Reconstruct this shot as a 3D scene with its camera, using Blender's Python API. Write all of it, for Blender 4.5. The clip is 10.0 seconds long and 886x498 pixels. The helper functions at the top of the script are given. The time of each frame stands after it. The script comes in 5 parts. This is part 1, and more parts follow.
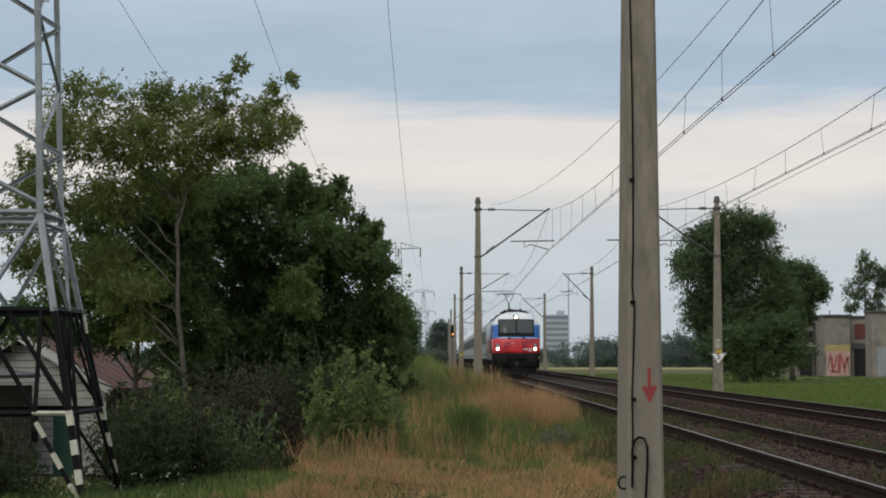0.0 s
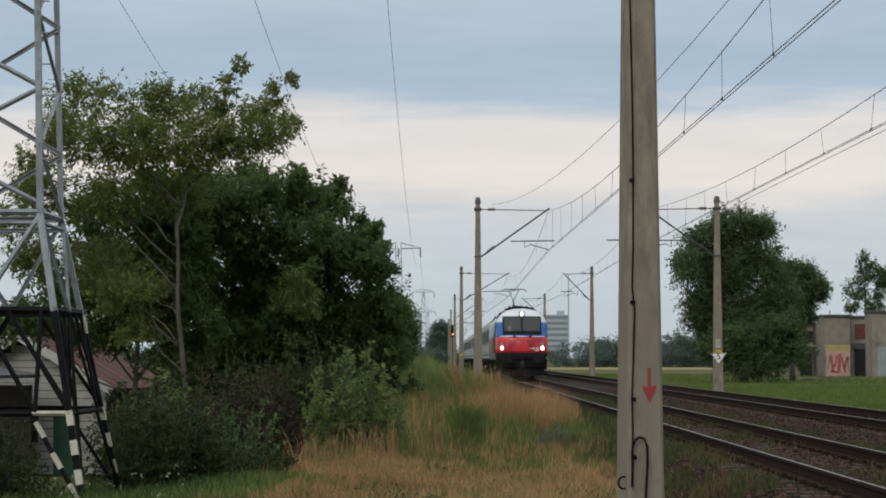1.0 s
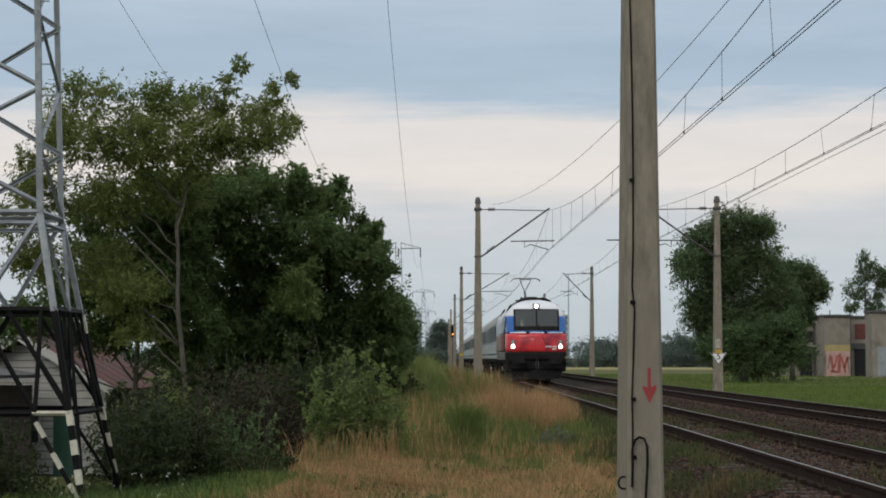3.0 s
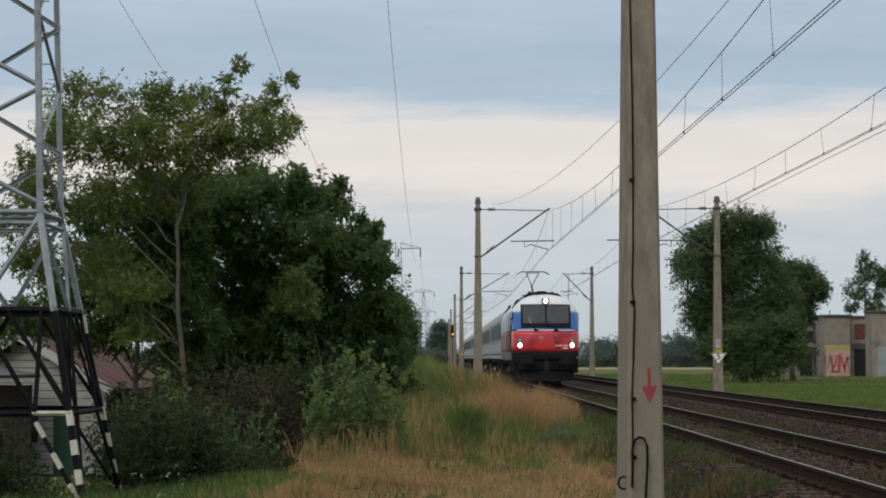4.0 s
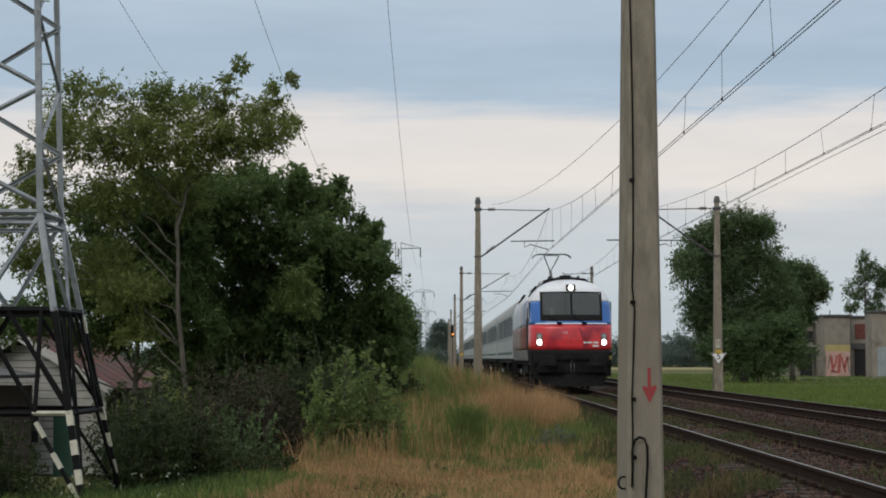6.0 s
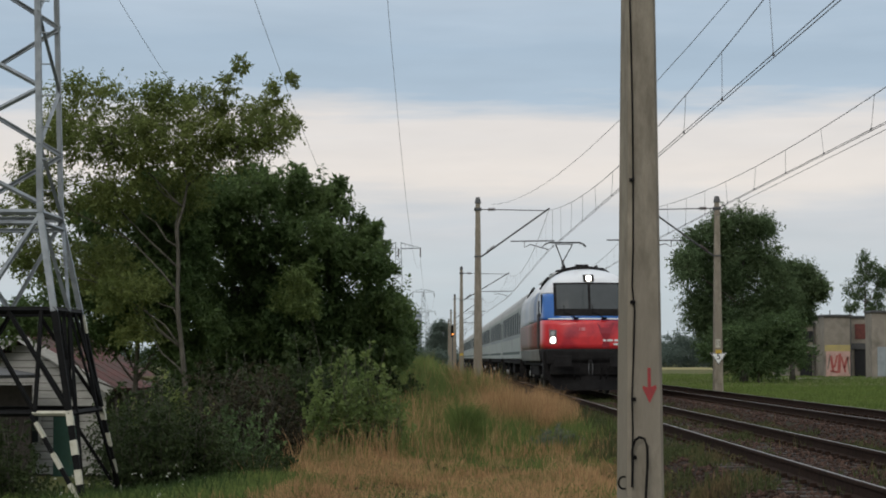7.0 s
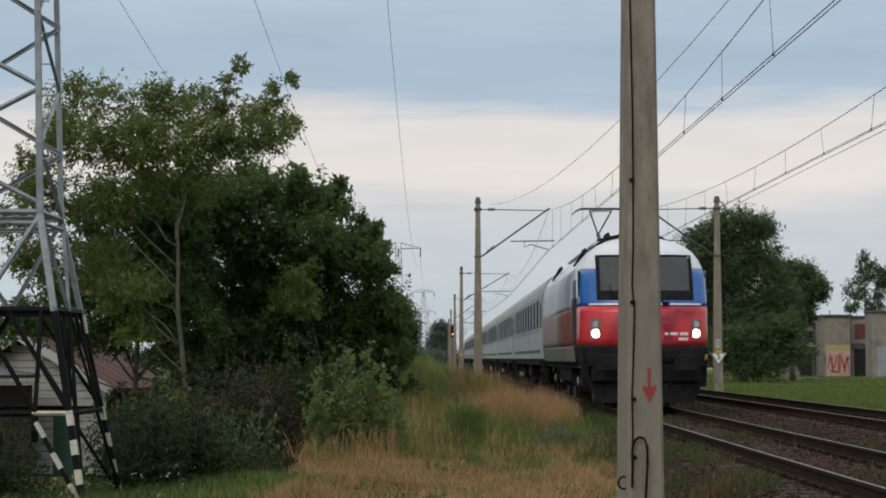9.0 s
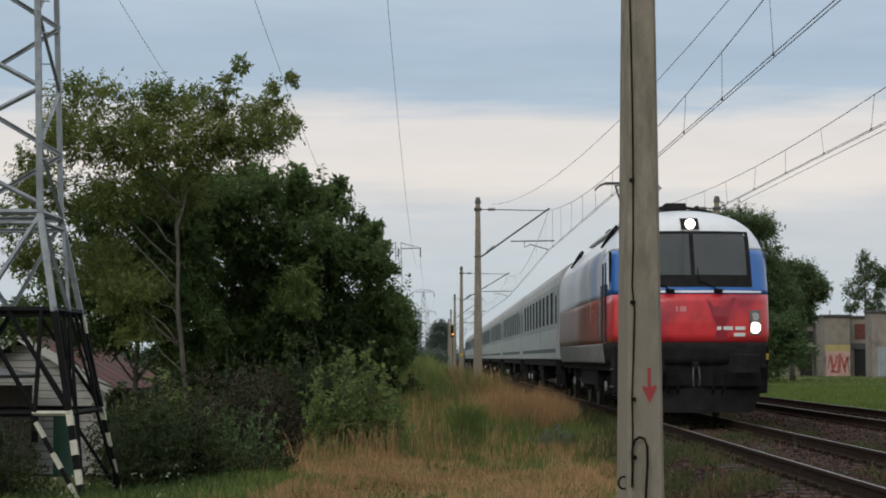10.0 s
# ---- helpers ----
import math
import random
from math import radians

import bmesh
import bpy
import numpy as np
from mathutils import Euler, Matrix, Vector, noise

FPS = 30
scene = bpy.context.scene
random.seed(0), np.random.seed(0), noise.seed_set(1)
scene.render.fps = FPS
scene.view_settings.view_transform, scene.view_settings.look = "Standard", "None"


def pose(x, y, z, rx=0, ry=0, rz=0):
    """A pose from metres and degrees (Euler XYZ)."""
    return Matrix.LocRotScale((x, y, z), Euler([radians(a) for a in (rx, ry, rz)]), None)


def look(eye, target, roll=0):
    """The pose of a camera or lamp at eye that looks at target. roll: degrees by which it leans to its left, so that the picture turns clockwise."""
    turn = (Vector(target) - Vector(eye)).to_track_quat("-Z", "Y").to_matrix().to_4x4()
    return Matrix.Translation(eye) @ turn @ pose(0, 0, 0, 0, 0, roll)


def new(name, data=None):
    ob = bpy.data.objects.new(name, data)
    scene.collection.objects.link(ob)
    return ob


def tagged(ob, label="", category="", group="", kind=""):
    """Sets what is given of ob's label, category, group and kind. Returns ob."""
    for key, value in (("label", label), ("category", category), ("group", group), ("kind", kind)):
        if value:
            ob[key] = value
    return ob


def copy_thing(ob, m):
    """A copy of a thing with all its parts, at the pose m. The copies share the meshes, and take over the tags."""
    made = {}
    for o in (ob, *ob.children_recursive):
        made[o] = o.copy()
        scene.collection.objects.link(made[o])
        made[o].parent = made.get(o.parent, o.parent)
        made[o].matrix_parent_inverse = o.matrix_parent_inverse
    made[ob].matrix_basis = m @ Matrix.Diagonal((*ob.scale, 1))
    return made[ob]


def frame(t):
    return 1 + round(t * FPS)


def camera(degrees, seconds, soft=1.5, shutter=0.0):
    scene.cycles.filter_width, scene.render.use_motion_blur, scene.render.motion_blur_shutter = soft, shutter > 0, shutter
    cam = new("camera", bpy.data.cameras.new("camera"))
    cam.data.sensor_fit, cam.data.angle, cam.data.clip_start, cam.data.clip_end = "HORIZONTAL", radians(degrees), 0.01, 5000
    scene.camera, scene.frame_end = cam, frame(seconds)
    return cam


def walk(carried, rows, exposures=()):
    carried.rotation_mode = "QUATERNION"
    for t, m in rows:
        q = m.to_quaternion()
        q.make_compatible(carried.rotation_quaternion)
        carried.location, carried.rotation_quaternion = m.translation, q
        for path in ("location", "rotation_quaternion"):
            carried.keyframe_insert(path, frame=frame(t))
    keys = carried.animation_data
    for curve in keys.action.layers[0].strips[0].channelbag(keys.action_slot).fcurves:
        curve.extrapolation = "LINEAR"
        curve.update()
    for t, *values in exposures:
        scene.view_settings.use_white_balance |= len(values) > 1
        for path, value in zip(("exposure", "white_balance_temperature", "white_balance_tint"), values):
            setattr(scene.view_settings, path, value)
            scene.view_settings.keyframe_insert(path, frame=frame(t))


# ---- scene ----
# ---- camera: stands still beside the line, long lens; rail tops are z = 0, the line runs along +y ----
cam = camera(24.26, 10.0, soft=1.85)
EYE = look((0, 0, 1.165), (0.164, 100, 6.453), 0)
walk(cam, [(0, EYE), (10, EYE)], exposures=[(0, 0.0), (10, 0.0)])

# ---- sky and light: high overcast evening ----
world = bpy.data.worlds.new("world")
scene.world = world
world.use_nodes = True


def build_sky():
    nt = world.node_tree
    nt.nodes.clear()
    N, L = nt.nodes.new, nt.links.new
    out, bg = N("ShaderNodeOutputWorld"), N("ShaderNodeBackground")
    sky = N("ShaderNodeTexSky")
    sky.sky_type, sky.sun_disc = "NISHITA", False
    sky.sun_elevation, sky.sun_rotation = radians(28), radians(200)
    dim = N("ShaderNodeVectorMath")
    dim.operation = "SCALE"
    dim.inputs["Scale"].default_value = 0.1
    co, sep = N("ShaderNodeTexCoord"), N("ShaderNodeSeparateXYZ")
    L(co.outputs["Generated"], sep.inputs[0])
    # long flat cloud streaks
    mp = N("ShaderNodeMapping")
    mp.inputs["Scale"].default_value = (5, 5, 46)
    n1 = N("ShaderNodeTexNoise")
    n1.inputs["Scale"].default_value, n1.inputs["Detail"].default_value = 1.6, 7
    n1.inputs["Roughness"].default_value = 0.55
    L(co.outputs["Generated"], mp.inputs[0])
    L(mp.outputs[0], n1.inputs["Vector"])
    ma = N("ShaderNodeMath")
    ma.operation = "MULTIPLY_ADD"
    L(n1.outputs["Fac"], ma.inputs[0])
    ma.inputs[1].default_value = 0.042
    L(sep.outputs["Z"], ma.inputs[2])
    ramp = N("ShaderNodeValToRGB")
    L(ma.outputs[0], ramp.inputs[0])
    e = ramp.color_ramp.elements
    stops = [(0.0, (0.50, 0.57, 0.62)), (0.055, (0.53, 0.60, 0.66)), (0.092, (0.60, 0.62, 0.66)), (0.112, (0.83, 0.76, 0.71)),
             (0.138, (0.79, 0.74, 0.71)), (0.152, (0.43, 0.53, 0.64)), (0.175, (0.40, 0.50, 0.61)), (0.20, (0.48, 0.57, 0.67)),
             (0.26, (0.46, 0.54, 0.63)), (0.55, (0.80, 0.85, 0.90)), (1.0, (1.10, 1.13, 1.15))]
    while len(e) < len(stops):
        e.new(0.5)
    for k, (p, c) in enumerate(stops):
        e[k].position, e[k].color = max(0.0, p - 0.004), (*c, 1)
    mix = N("ShaderNodeMixRGB")
    mix.inputs[0].default_value = 0.9
    L(sky.outputs[0], dim.inputs[0])
    L(dim.outputs[0], mix.inputs[1])
    # soft mottling of the cloud sheet
    mp2, n2, mr = N("ShaderNodeMapping"), N("ShaderNodeTexNoise"), N("ShaderNodeMapRange")
    mp2.inputs["Scale"].default_value = (8, 8, 42)
    n2.inputs["Scale"].default_value, n2.inputs["Detail"].default_value = 2.2, 6
    mr.inputs[1].default_value, mr.inputs[2].default_value = 0.3, 0.7
    mr.inputs[3].default_value, mr.inputs[4].default_value = 0.965, 1.035
    L(co.outputs["Generated"], mp2.inputs[0])
    L(mp2.outputs[0], n2.inputs["Vector"])
    L(n2.outputs["Fac"], mr.inputs[0])
    mott = N("ShaderNodeVectorMath")
    mott.operation = "SCALE"
    L(ramp.outputs[0], mott.inputs[0])
    L(mr.outputs[0], mott.inputs["Scale"])
    L(mott.outputs[0], mix.inputs[2])
    L(mix.outputs[0], bg.inputs[0])
    bg.inputs[1].default_value = 1.0
    L(bg.outputs[0], out.inputs[0])


build_sky()
sun = new("sun", bpy.data.lights.new("sun", "SUN"))
sun.data.energy, sun.data.angle, sun.data.color = 0.85, radians(30), (1.0, 0.94, 0.86)
sun.matrix_world = look((-25, -60, 42), (0, 0, 0))
# ---- materials ----
def surface(name, a, b=None, rough=0.8, metal=0.0, scale=6.0, bump=0.0, bscale=None, c=None, cscale=0.7, camt=0.45, spec=0.4,
            island=0.0, obj=0.0, through_light=0.0, stretch=(1, 1, 1), local=False, glow=0.0, coat=0.0):
    """Two colours mixed by fine noise, a third by broad stains, optional bump, random tint by island or object."""
    m = bpy.data.materials.new(name)
    m.use_nodes = True
    nt = m.node_tree
    N, L = nt.nodes.new, nt.links.new
    p = nt.nodes["Principled BSDF"]
    b = b or tuple(0.75 * k for k in a)
    if local:
        co = N("ShaderNodeTexCoord").outputs["Object"]
    else:
        co = N("ShaderNodeNewGeometry").outputs["Position"]
    mp = N("ShaderNodeMapping")
    mp.inputs["Scale"].default_value = stretch
    L(co, mp.inputs[0])
    n1 = N("ShaderNodeTexNoise")
    n1.inputs["Scale"].default_value, n1.inputs["Detail"].default_value = scale, 6
    n1.inputs["Roughness"].default_value = 0.65
    L(mp.outputs[0], n1.inputs["Vector"])
    r1 = N("ShaderNodeValToRGB")
    r1.color_ramp.elements[0].position, r1.color_ramp.elements[0].color = 0.34, (*b, 1)
    r1.color_ramp.elements[1].position, r1.color_ramp.elements[1].color = 0.66, (*a, 1)
    L(n1.outputs["Fac"], r1.inputs[0])
    col = r1.outputs[0]
    if c:
        n2 = N("ShaderNodeTexNoise")
        n2.inputs["Scale"].default_value, n2.inputs["Detail"].default_value = cscale, 4
        L(mp.outputs[0], n2.inputs["Vector"])
        r2 = N("ShaderNodeValToRGB")
        r2.color_ramp.elements[0].position, r2.color_ramp.elements[1].position = camt, camt + 0.16
        L(n2.outputs["Fac"], r2.inputs[0])
        mx = N("ShaderNodeMixRGB")
        L(r2.outputs[0], mx.inputs[0])
        L(col, mx.inputs[1])
        mx.inputs[2].default_value = (*c, 1)
        col = mx.outputs[0]
    for amount, node, sock in ((island, "ShaderNodeNewGeometry", "Random Per Island"), (obj, "ShaderNodeObjectInfo", "Random")):
        if amount:
            hs, mr = N("ShaderNodeHueSaturation"), N("ShaderNodeMapRange")
            L(N(node).outputs[sock], mr.inputs[0])
            mr.inputs[3].default_value, mr.inputs[4].default_value = 1 - amount, 1 + amount
            L(mr.outputs[0], hs.inputs["Value"])
            L(col, hs.inputs["Color"])
            col = hs.outputs[0]
    L(col, p.inputs["Base Color"])
    p.inputs["Roughness"].default_value, p.inputs["Metallic"].default_value = rough, metal
    p.inputs["Specular IOR Level"].default_value = spec
    p.inputs["Coat Weight"].default_value = coat
    if bump:
        bn, n3 = N("ShaderNodeBump"), N("ShaderNodeTexNoise")
        n3.inputs["Scale"].default_value, n3.inputs["Detail"].default_value = bscale or scale * 3, 5
        L(mp.outputs[0], n3.inputs["Vector"])
        L(n3.outputs["Fac"], bn.inputs["Height"])
        bn.inputs["Strength"].default_value, bn.inputs["Distance"].default_value = bump, 0.02
        L(bn.outputs[0], p.inputs["Normal"])
    if glow:
        p.inputs["Emission Color"].default_value, p.inputs["Emission Strength"].default_value = (*a, 1), glow
    if through_light:
        tr, ms = N("ShaderNodeBsdfTranslucent"), N("ShaderNodeMixShader")
        L(col, tr.inputs[0])
        ms.inputs[0].default_value = through_light
        L(p.outputs[0], ms.inputs[1])
        L(tr.outputs[0], ms.inputs[2])
        L(ms.outputs[0], nt.nodes["Material Output"].inputs[0])
    return m


M = dict(
    ground=surface("meadow_soil", (0.12, 0.125, 0.045), (0.06, 0.07, 0.026), 0.95, scale=3.5, bump=0.6, c=(0.20, 0.145, 0.065), cscale=0.22, camt=0.54, spec=0.1),
    ballast=surface("ballast_bed", (0.045, 0.032, 0.025), (0.02, 0.015, 0.0125), 0.95, scale=22, bump=1.0, c=(0.036, 0.036, 0.02), cscale=0.5, camt=0.5, spec=0.1),
    stone=surface("ballast_stone", (0.085, 0.05, 0.037), (0.03, 0.02, 0.016), 0.9, scale=18, island=0.6, spec=0.1, c=(0.16, 0.14, 0.125), cscale=6.0, camt=0.66),
    rail=surface("rusty_rail", (0.042, 0.025, 0.018), (0.02, 0.013, 0.010), 0.9, scale=9, bump=0.3, spec=0.08),
    railhead=surface("worn_rail_head", (0.30, 0.28, 0.26), (0.16, 0.14, 0.125), 0.4, metal=0.85, scale=5, stretch=(8, 0.3, 8)),
    sleeper=surface("old_sleeper", (0.05, 0.04, 0.032), (0.027, 0.021, 0.018), 0.9, scale=7, bump=0.5, obj=0.3),
    concrete=surface("weathered_concrete", (0.285, 0.248, 0.195), (0.17, 0.147, 0.113), 0.9, scale=9, bump=0.5, bscale=40, c=(0.22, 0.19, 0.15), cscale=1.6, camt=0.5, stretch=(1, 1, 0.35), spec=0.2),
    galv=surface("galvanised_steel", (0.30, 0.325, 0.34), (0.19, 0.21, 0.225), 0.6, metal=0.3, scale=5, c=(0.13, 0.14, 0.145), cscale=2.5, camt=0.55),
    black=surface("black_tar_paint", (0.009, 0.009, 0.009), (0.005, 0.005, 0.005), 0.8, scale=8, spec=0.12),
    white_mark=surface("white_marking_paint", (0.52, 0.50, 0.41), (0.38, 0.36, 0.28), 0.7, scale=9),
    steel=surface("dark_steel", (0.10, 0.10, 0.10), (0.06, 0.06, 0.06), 0.6, metal=0.3, scale=8),
    wire=surface("wire_metal", (0.12, 0.12, 0.125), (0.09, 0.09, 0.09), 0.6, scale=3),
    insul=surface("brown_insulator", (0.05, 0.03, 0.02), None, 0.35, scale=5),
    red_paint=surface("red_spray_paint", (0.34, 0.04, 0.042), (0.24, 0.04, 0.04), 0.7, scale=20),
    rubber=surface("black_cable", (0.012, 0.011, 0.011), None, 0.85, scale=5, spec=0.08),
    sign_white=surface("sign_white", (0.78, 0.78, 0.76), (0.68, 0.68, 0.66), 0.5, scale=8),
    loco_white=surface("loco_white", (0.72, 0.73, 0.74), (0.64, 0.66, 0.68), 0.28, scale=1.5, local=True, coat=0.3, c=(0.55, 0.55, 0.55), cscale=0.9, camt=0.62),
    loco_blue=surface("loco_blue", (0.022, 0.135, 0.44), (0.018, 0.11, 0.37), 0.28, scale=1.5, local=True, coat=0.3),
    loco_red=surface("loco_red", (0.68, 0.045, 0.05), (0.60, 0.036, 0.042), 0.32, scale=1.2, local=True, coat=0.25, c=(0.33, 0.02, 0.035), cscale=1.1, camt=0.47),
    loco_dark=surface("loco_underframe", (0.024, 0.023, 0.023), (0.014, 0.013, 0.013), 0.9, scale=4, local=True, spec=0.07),
    loco_grey=surface("loco_skirt_grey", (0.19, 0.19, 0.175), (0.12, 0.12, 0.11), 0.6, scale=3, local=True, spec=0.2),
    glass=surface("dark_cab_glass", (0.035, 0.042, 0.042), (0.028, 0.034, 0.034), 0.08, scale=1.0, local=True, spec=0.6),
    lamp=surface("headlamp_glow", (1.0, 0.93, 0.82), (1.0, 0.93, 0.82), 0.3, glow=5.0),
    lens=surface("unlit_lens", (0.42, 0.43, 0.42), (0.30, 0.30, 0.30), 0.2, scale=4, local=True),
    coach_grey=surface("coach_light_grey", (0.35, 0.38, 0.365), (0.28, 0.305, 0.295), 0.65, scale=1.3, local=True, c=(0.24, 0.245, 0.235), cscale=0.8, camt=0.55, spec=0.15),
    coach_blue=surface("coach_blue_band", (0.30, 0.33, 0.335), (0.22, 0.245, 0.25), 0.75, scale=1.3, local=True, spec=0.1),
    coach_roof=surface("coach_roof", (0.42, 0.42, 0.41), (0.30, 0.30, 0.29), 0.6, scale=1.0, local=True),
    coach_glass=surface("coach_glass", (0.022, 0.027, 0.032), (0.012, 0.015, 0.018), 0.85, scale=0.6, local=True, spec=0.03),
    # loco side colours include the sky and ground mirrored at a glancing angle
    side_silver=surface("dusty_silver_sky_sheen", (0.44, 0.46, 0.48), (0.31, 0.335, 0.365), 0.32, scale=0.8, local=True, c=(0.23, 0.28, 0.38), cscale=0.35, camt=0.5, spec=0.25),
    side_red=surface("dusty_red_ground_sheen", (0.19, 0.10, 0.08), (0.12, 0.08, 0.068), 0.4, scale=0.8, local=True, c=(0.23, 0.06, 0.05), cscale=0.35, camt=0.52, spec=0.15),
    seam=surface("dark_seam", (0.03, 0.03, 0.035), None, 0.7, scale=4, local=True),
    # second grass green, darkened for the shade below the hedge
    grass_shaded=surface("grass_with_shade", (0.06, 0.095, 0.032), (0.035, 0.06, 0.02), 0.8, scale=0.9, island=0.35, through_light=0.4, spec=0.1),
    # distance haze mixed into the green: paler and bluer than near leaves
    leaf_haze=surface("haze_tinted_leaves", (0.145, 0.18, 0.15), (0.105, 0.14, 0.12), 0.85, scale=0.1, island=0.15, through_light=0.45, spec=0.05),
    weed=surface("dusty_weeds", (0.085, 0.10, 0.04), (0.05, 0.062, 0.026), 0.8, scale=0.9, island=0.4, through_light=0.35, spec=0.1, c=(0.13, 0.095, 0.05), cscale=0.9, camt=0.5),
    leaf_grey=surface("grey_weed_leaves", (0.15, 0.165, 0.13), (0.10, 0.115, 0.085), 0.8, scale=2, island=0.3, through_light=0.3, spec=0.1),
    lamp_case=surface("lamp_case", (0.17, 0.15, 0.15), (0.12, 0.11, 0.11), 0.3, scale=4, local=True),
    # hedge green set darker to hold the shade the bushes stand in
    leaf_hedge_shaded=surface("shaded_hedge_leaves", (0.052, 0.071, 0.026), (0.027, 0.042, 0.016), 0.7, scale=1.0, island=0.35, through_light=0.35, spec=0.15),
    coach_stripe=surface("coach_stripe", (0.10, 0.13, 0.12), (0.07, 0.09, 0.085), 0.7, scale=2, local=True, spec=0.1),
    grain=surface("ripe_grain", (0.30, 0.26, 0.125), (0.22, 0.20, 0.09), 0.9, scale=0.3, spec=0.1),
    moss=surface("mossy_roof", (0.15, 0.14, 0.055), (0.09, 0.075, 0.04), 0.95, scale=7, bump=0.5, spec=0.1),
    emblem=surface("faded_emblem", (0.60, 0.22, 0.22), (0.52, 0.16, 0.17), 0.4, scale=5, local=True),
    mural=surface("dark_red_mural", (0.33, 0.022, 0.034), (0.24, 0.018, 0.03), 0.4, scale=2.0, local=True, coat=0.2),
    grass_bank=surface("bank_grass", (0.185, 0.225, 0.075), (0.11, 0.15, 0.045), 0.75, scale=0.5, island=0.35, through_light=0.4, spec=0.12),
    grass_far=surface("meadow_grass", (0.14, 0.185, 0.05), (0.085, 0.13, 0.032), 0.8, scale=0.25, island=0.3, through_light=0.3, spec=0.15),
    spray=surface("faded_red_spray", (0.30, 0.06, 0.055), (0.36, 0.12, 0.10), 0.8, scale=3),
    graffiti=surface("faded_pink_paint", (0.50, 0.33, 0.28), (0.40, 0.25, 0.22), 0.8, scale=3),
    rust=surface("rust_red_panel", (0.16, 0.05, 0.04), (0.10, 0.035, 0.03), 0.8, scale=4),
    # flat dark colour for the shade inside the garages' doorways and windows
    void=surface("opening_shade", (0.02, 0.02, 0.022), None, 0.9, scale=3),
    flower=surface("white_flower_heads", (0.62, 0.62, 0.55), None, 0.8, scale=3),
    bark=surface("tree_bark", (0.12, 0.11, 0.09), (0.055, 0.05, 0.04), 0.95, scale=7, bump=0.7, stretch=(1, 1, 0.3), spec=0.1),
    leaf_light=surface("ash_leaves", (0.195, 0.225, 0.07), (0.11, 0.145, 0.042), 0.6, scale=0.6, island=0.25, through_light=0.5, spec=0.2),
    leaf_dark=surface("maple_leaves", (0.12, 0.172, 0.06), (0.072, 0.118, 0.042), 0.65, scale=0.6, island=0.3, through_light=0.5, spec=0.2),
    leaf_shrub=surface("shrub_leaves", (0.105, 0.155, 0.062), (0.066, 0.108, 0.044), 0.7, scale=0.8, island=0.35, through_light=0.4, spec=0.18),
    leaf_bush=surface("bush_leaves", (0.18, 0.23, 0.075), (0.105, 0.155, 0.048), 0.65, scale=1.2, island=0.3, through_light=0.45, spec=0.2),
    # elder brown, lowered further to replace missing shade; also used for leaf litter
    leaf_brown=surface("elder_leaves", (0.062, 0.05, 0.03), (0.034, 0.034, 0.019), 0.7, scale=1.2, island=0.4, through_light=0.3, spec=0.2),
    leaf_far=surface("far_leaves", (0.112, 0.155, 0.072), (0.075, 0.115, 0.053), 0.8, scale=0.4, island=0.3, through_light=0.45, spec=0.15),
    grass=surface("green_grass", (0.145, 0.185, 0.055), (0.08, 0.115, 0.032), 0.75, scale=0.9, island=0.35, through_light=0.4, spec=0.15),
    straw=surface("dry_grass", (0.48, 0.295, 0.15), (0.29, 0.17, 0.082), 0.8, scale=0.9, island=0.4, through_light=0.4, spec=0.15, c=(0.27, 0.21, 0.095), cscale=0.5, camt=0.53),
    board=surface("white_boards", (0.44, 0.432, 0.402), (0.32, 0.315, 0.295), 0.8, scale=6, stretch=(0.3, 1, 3), obj=0.1),
    roof_red=surface("faded_red_roof", (0.13, 0.05, 0.042), (0.085, 0.036, 0.03), 0.85, scale=4, c=(0.07, 0.045, 0.036), cscale=1.5),
    dark_wood=surface("dark_timber", (0.05, 0.04, 0.035), (0.03, 0.025, 0.02), 0.85, scale=6),
    green_paint=surface("dark_green_door", (0.025, 0.075, 0.055), (0.02, 0.06, 0.04), 0.6, scale=5),
    plaster=surface("dirty_plaster", (0.265, 0.235, 0.195), (0.20, 0.175, 0.142), 0.9, scale=1.6, c=(0.14, 0.125, 0.10), cscale=0.7, camt=0.55, bump=0.3, bscale=12),
    yellow_wall=surface("yellow_wall", (0.42, 0.34, 0.13), (0.32, 0.27, 0.13), 0.9, scale=2),
    # aerial haze painted into the wall and window colours of far buildings
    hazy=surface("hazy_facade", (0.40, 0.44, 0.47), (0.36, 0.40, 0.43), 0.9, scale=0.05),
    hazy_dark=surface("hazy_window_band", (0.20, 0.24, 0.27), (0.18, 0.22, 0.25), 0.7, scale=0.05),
    orange=surface("signal_amber", (1.0, 0.28, 0.04), None, 0.4, glow=3.0),
    yellow=surface("yellow_plate", (0.55, 0.38, 0.05), (0.45, 0.30, 0.04), 0.6, scale=8),
)


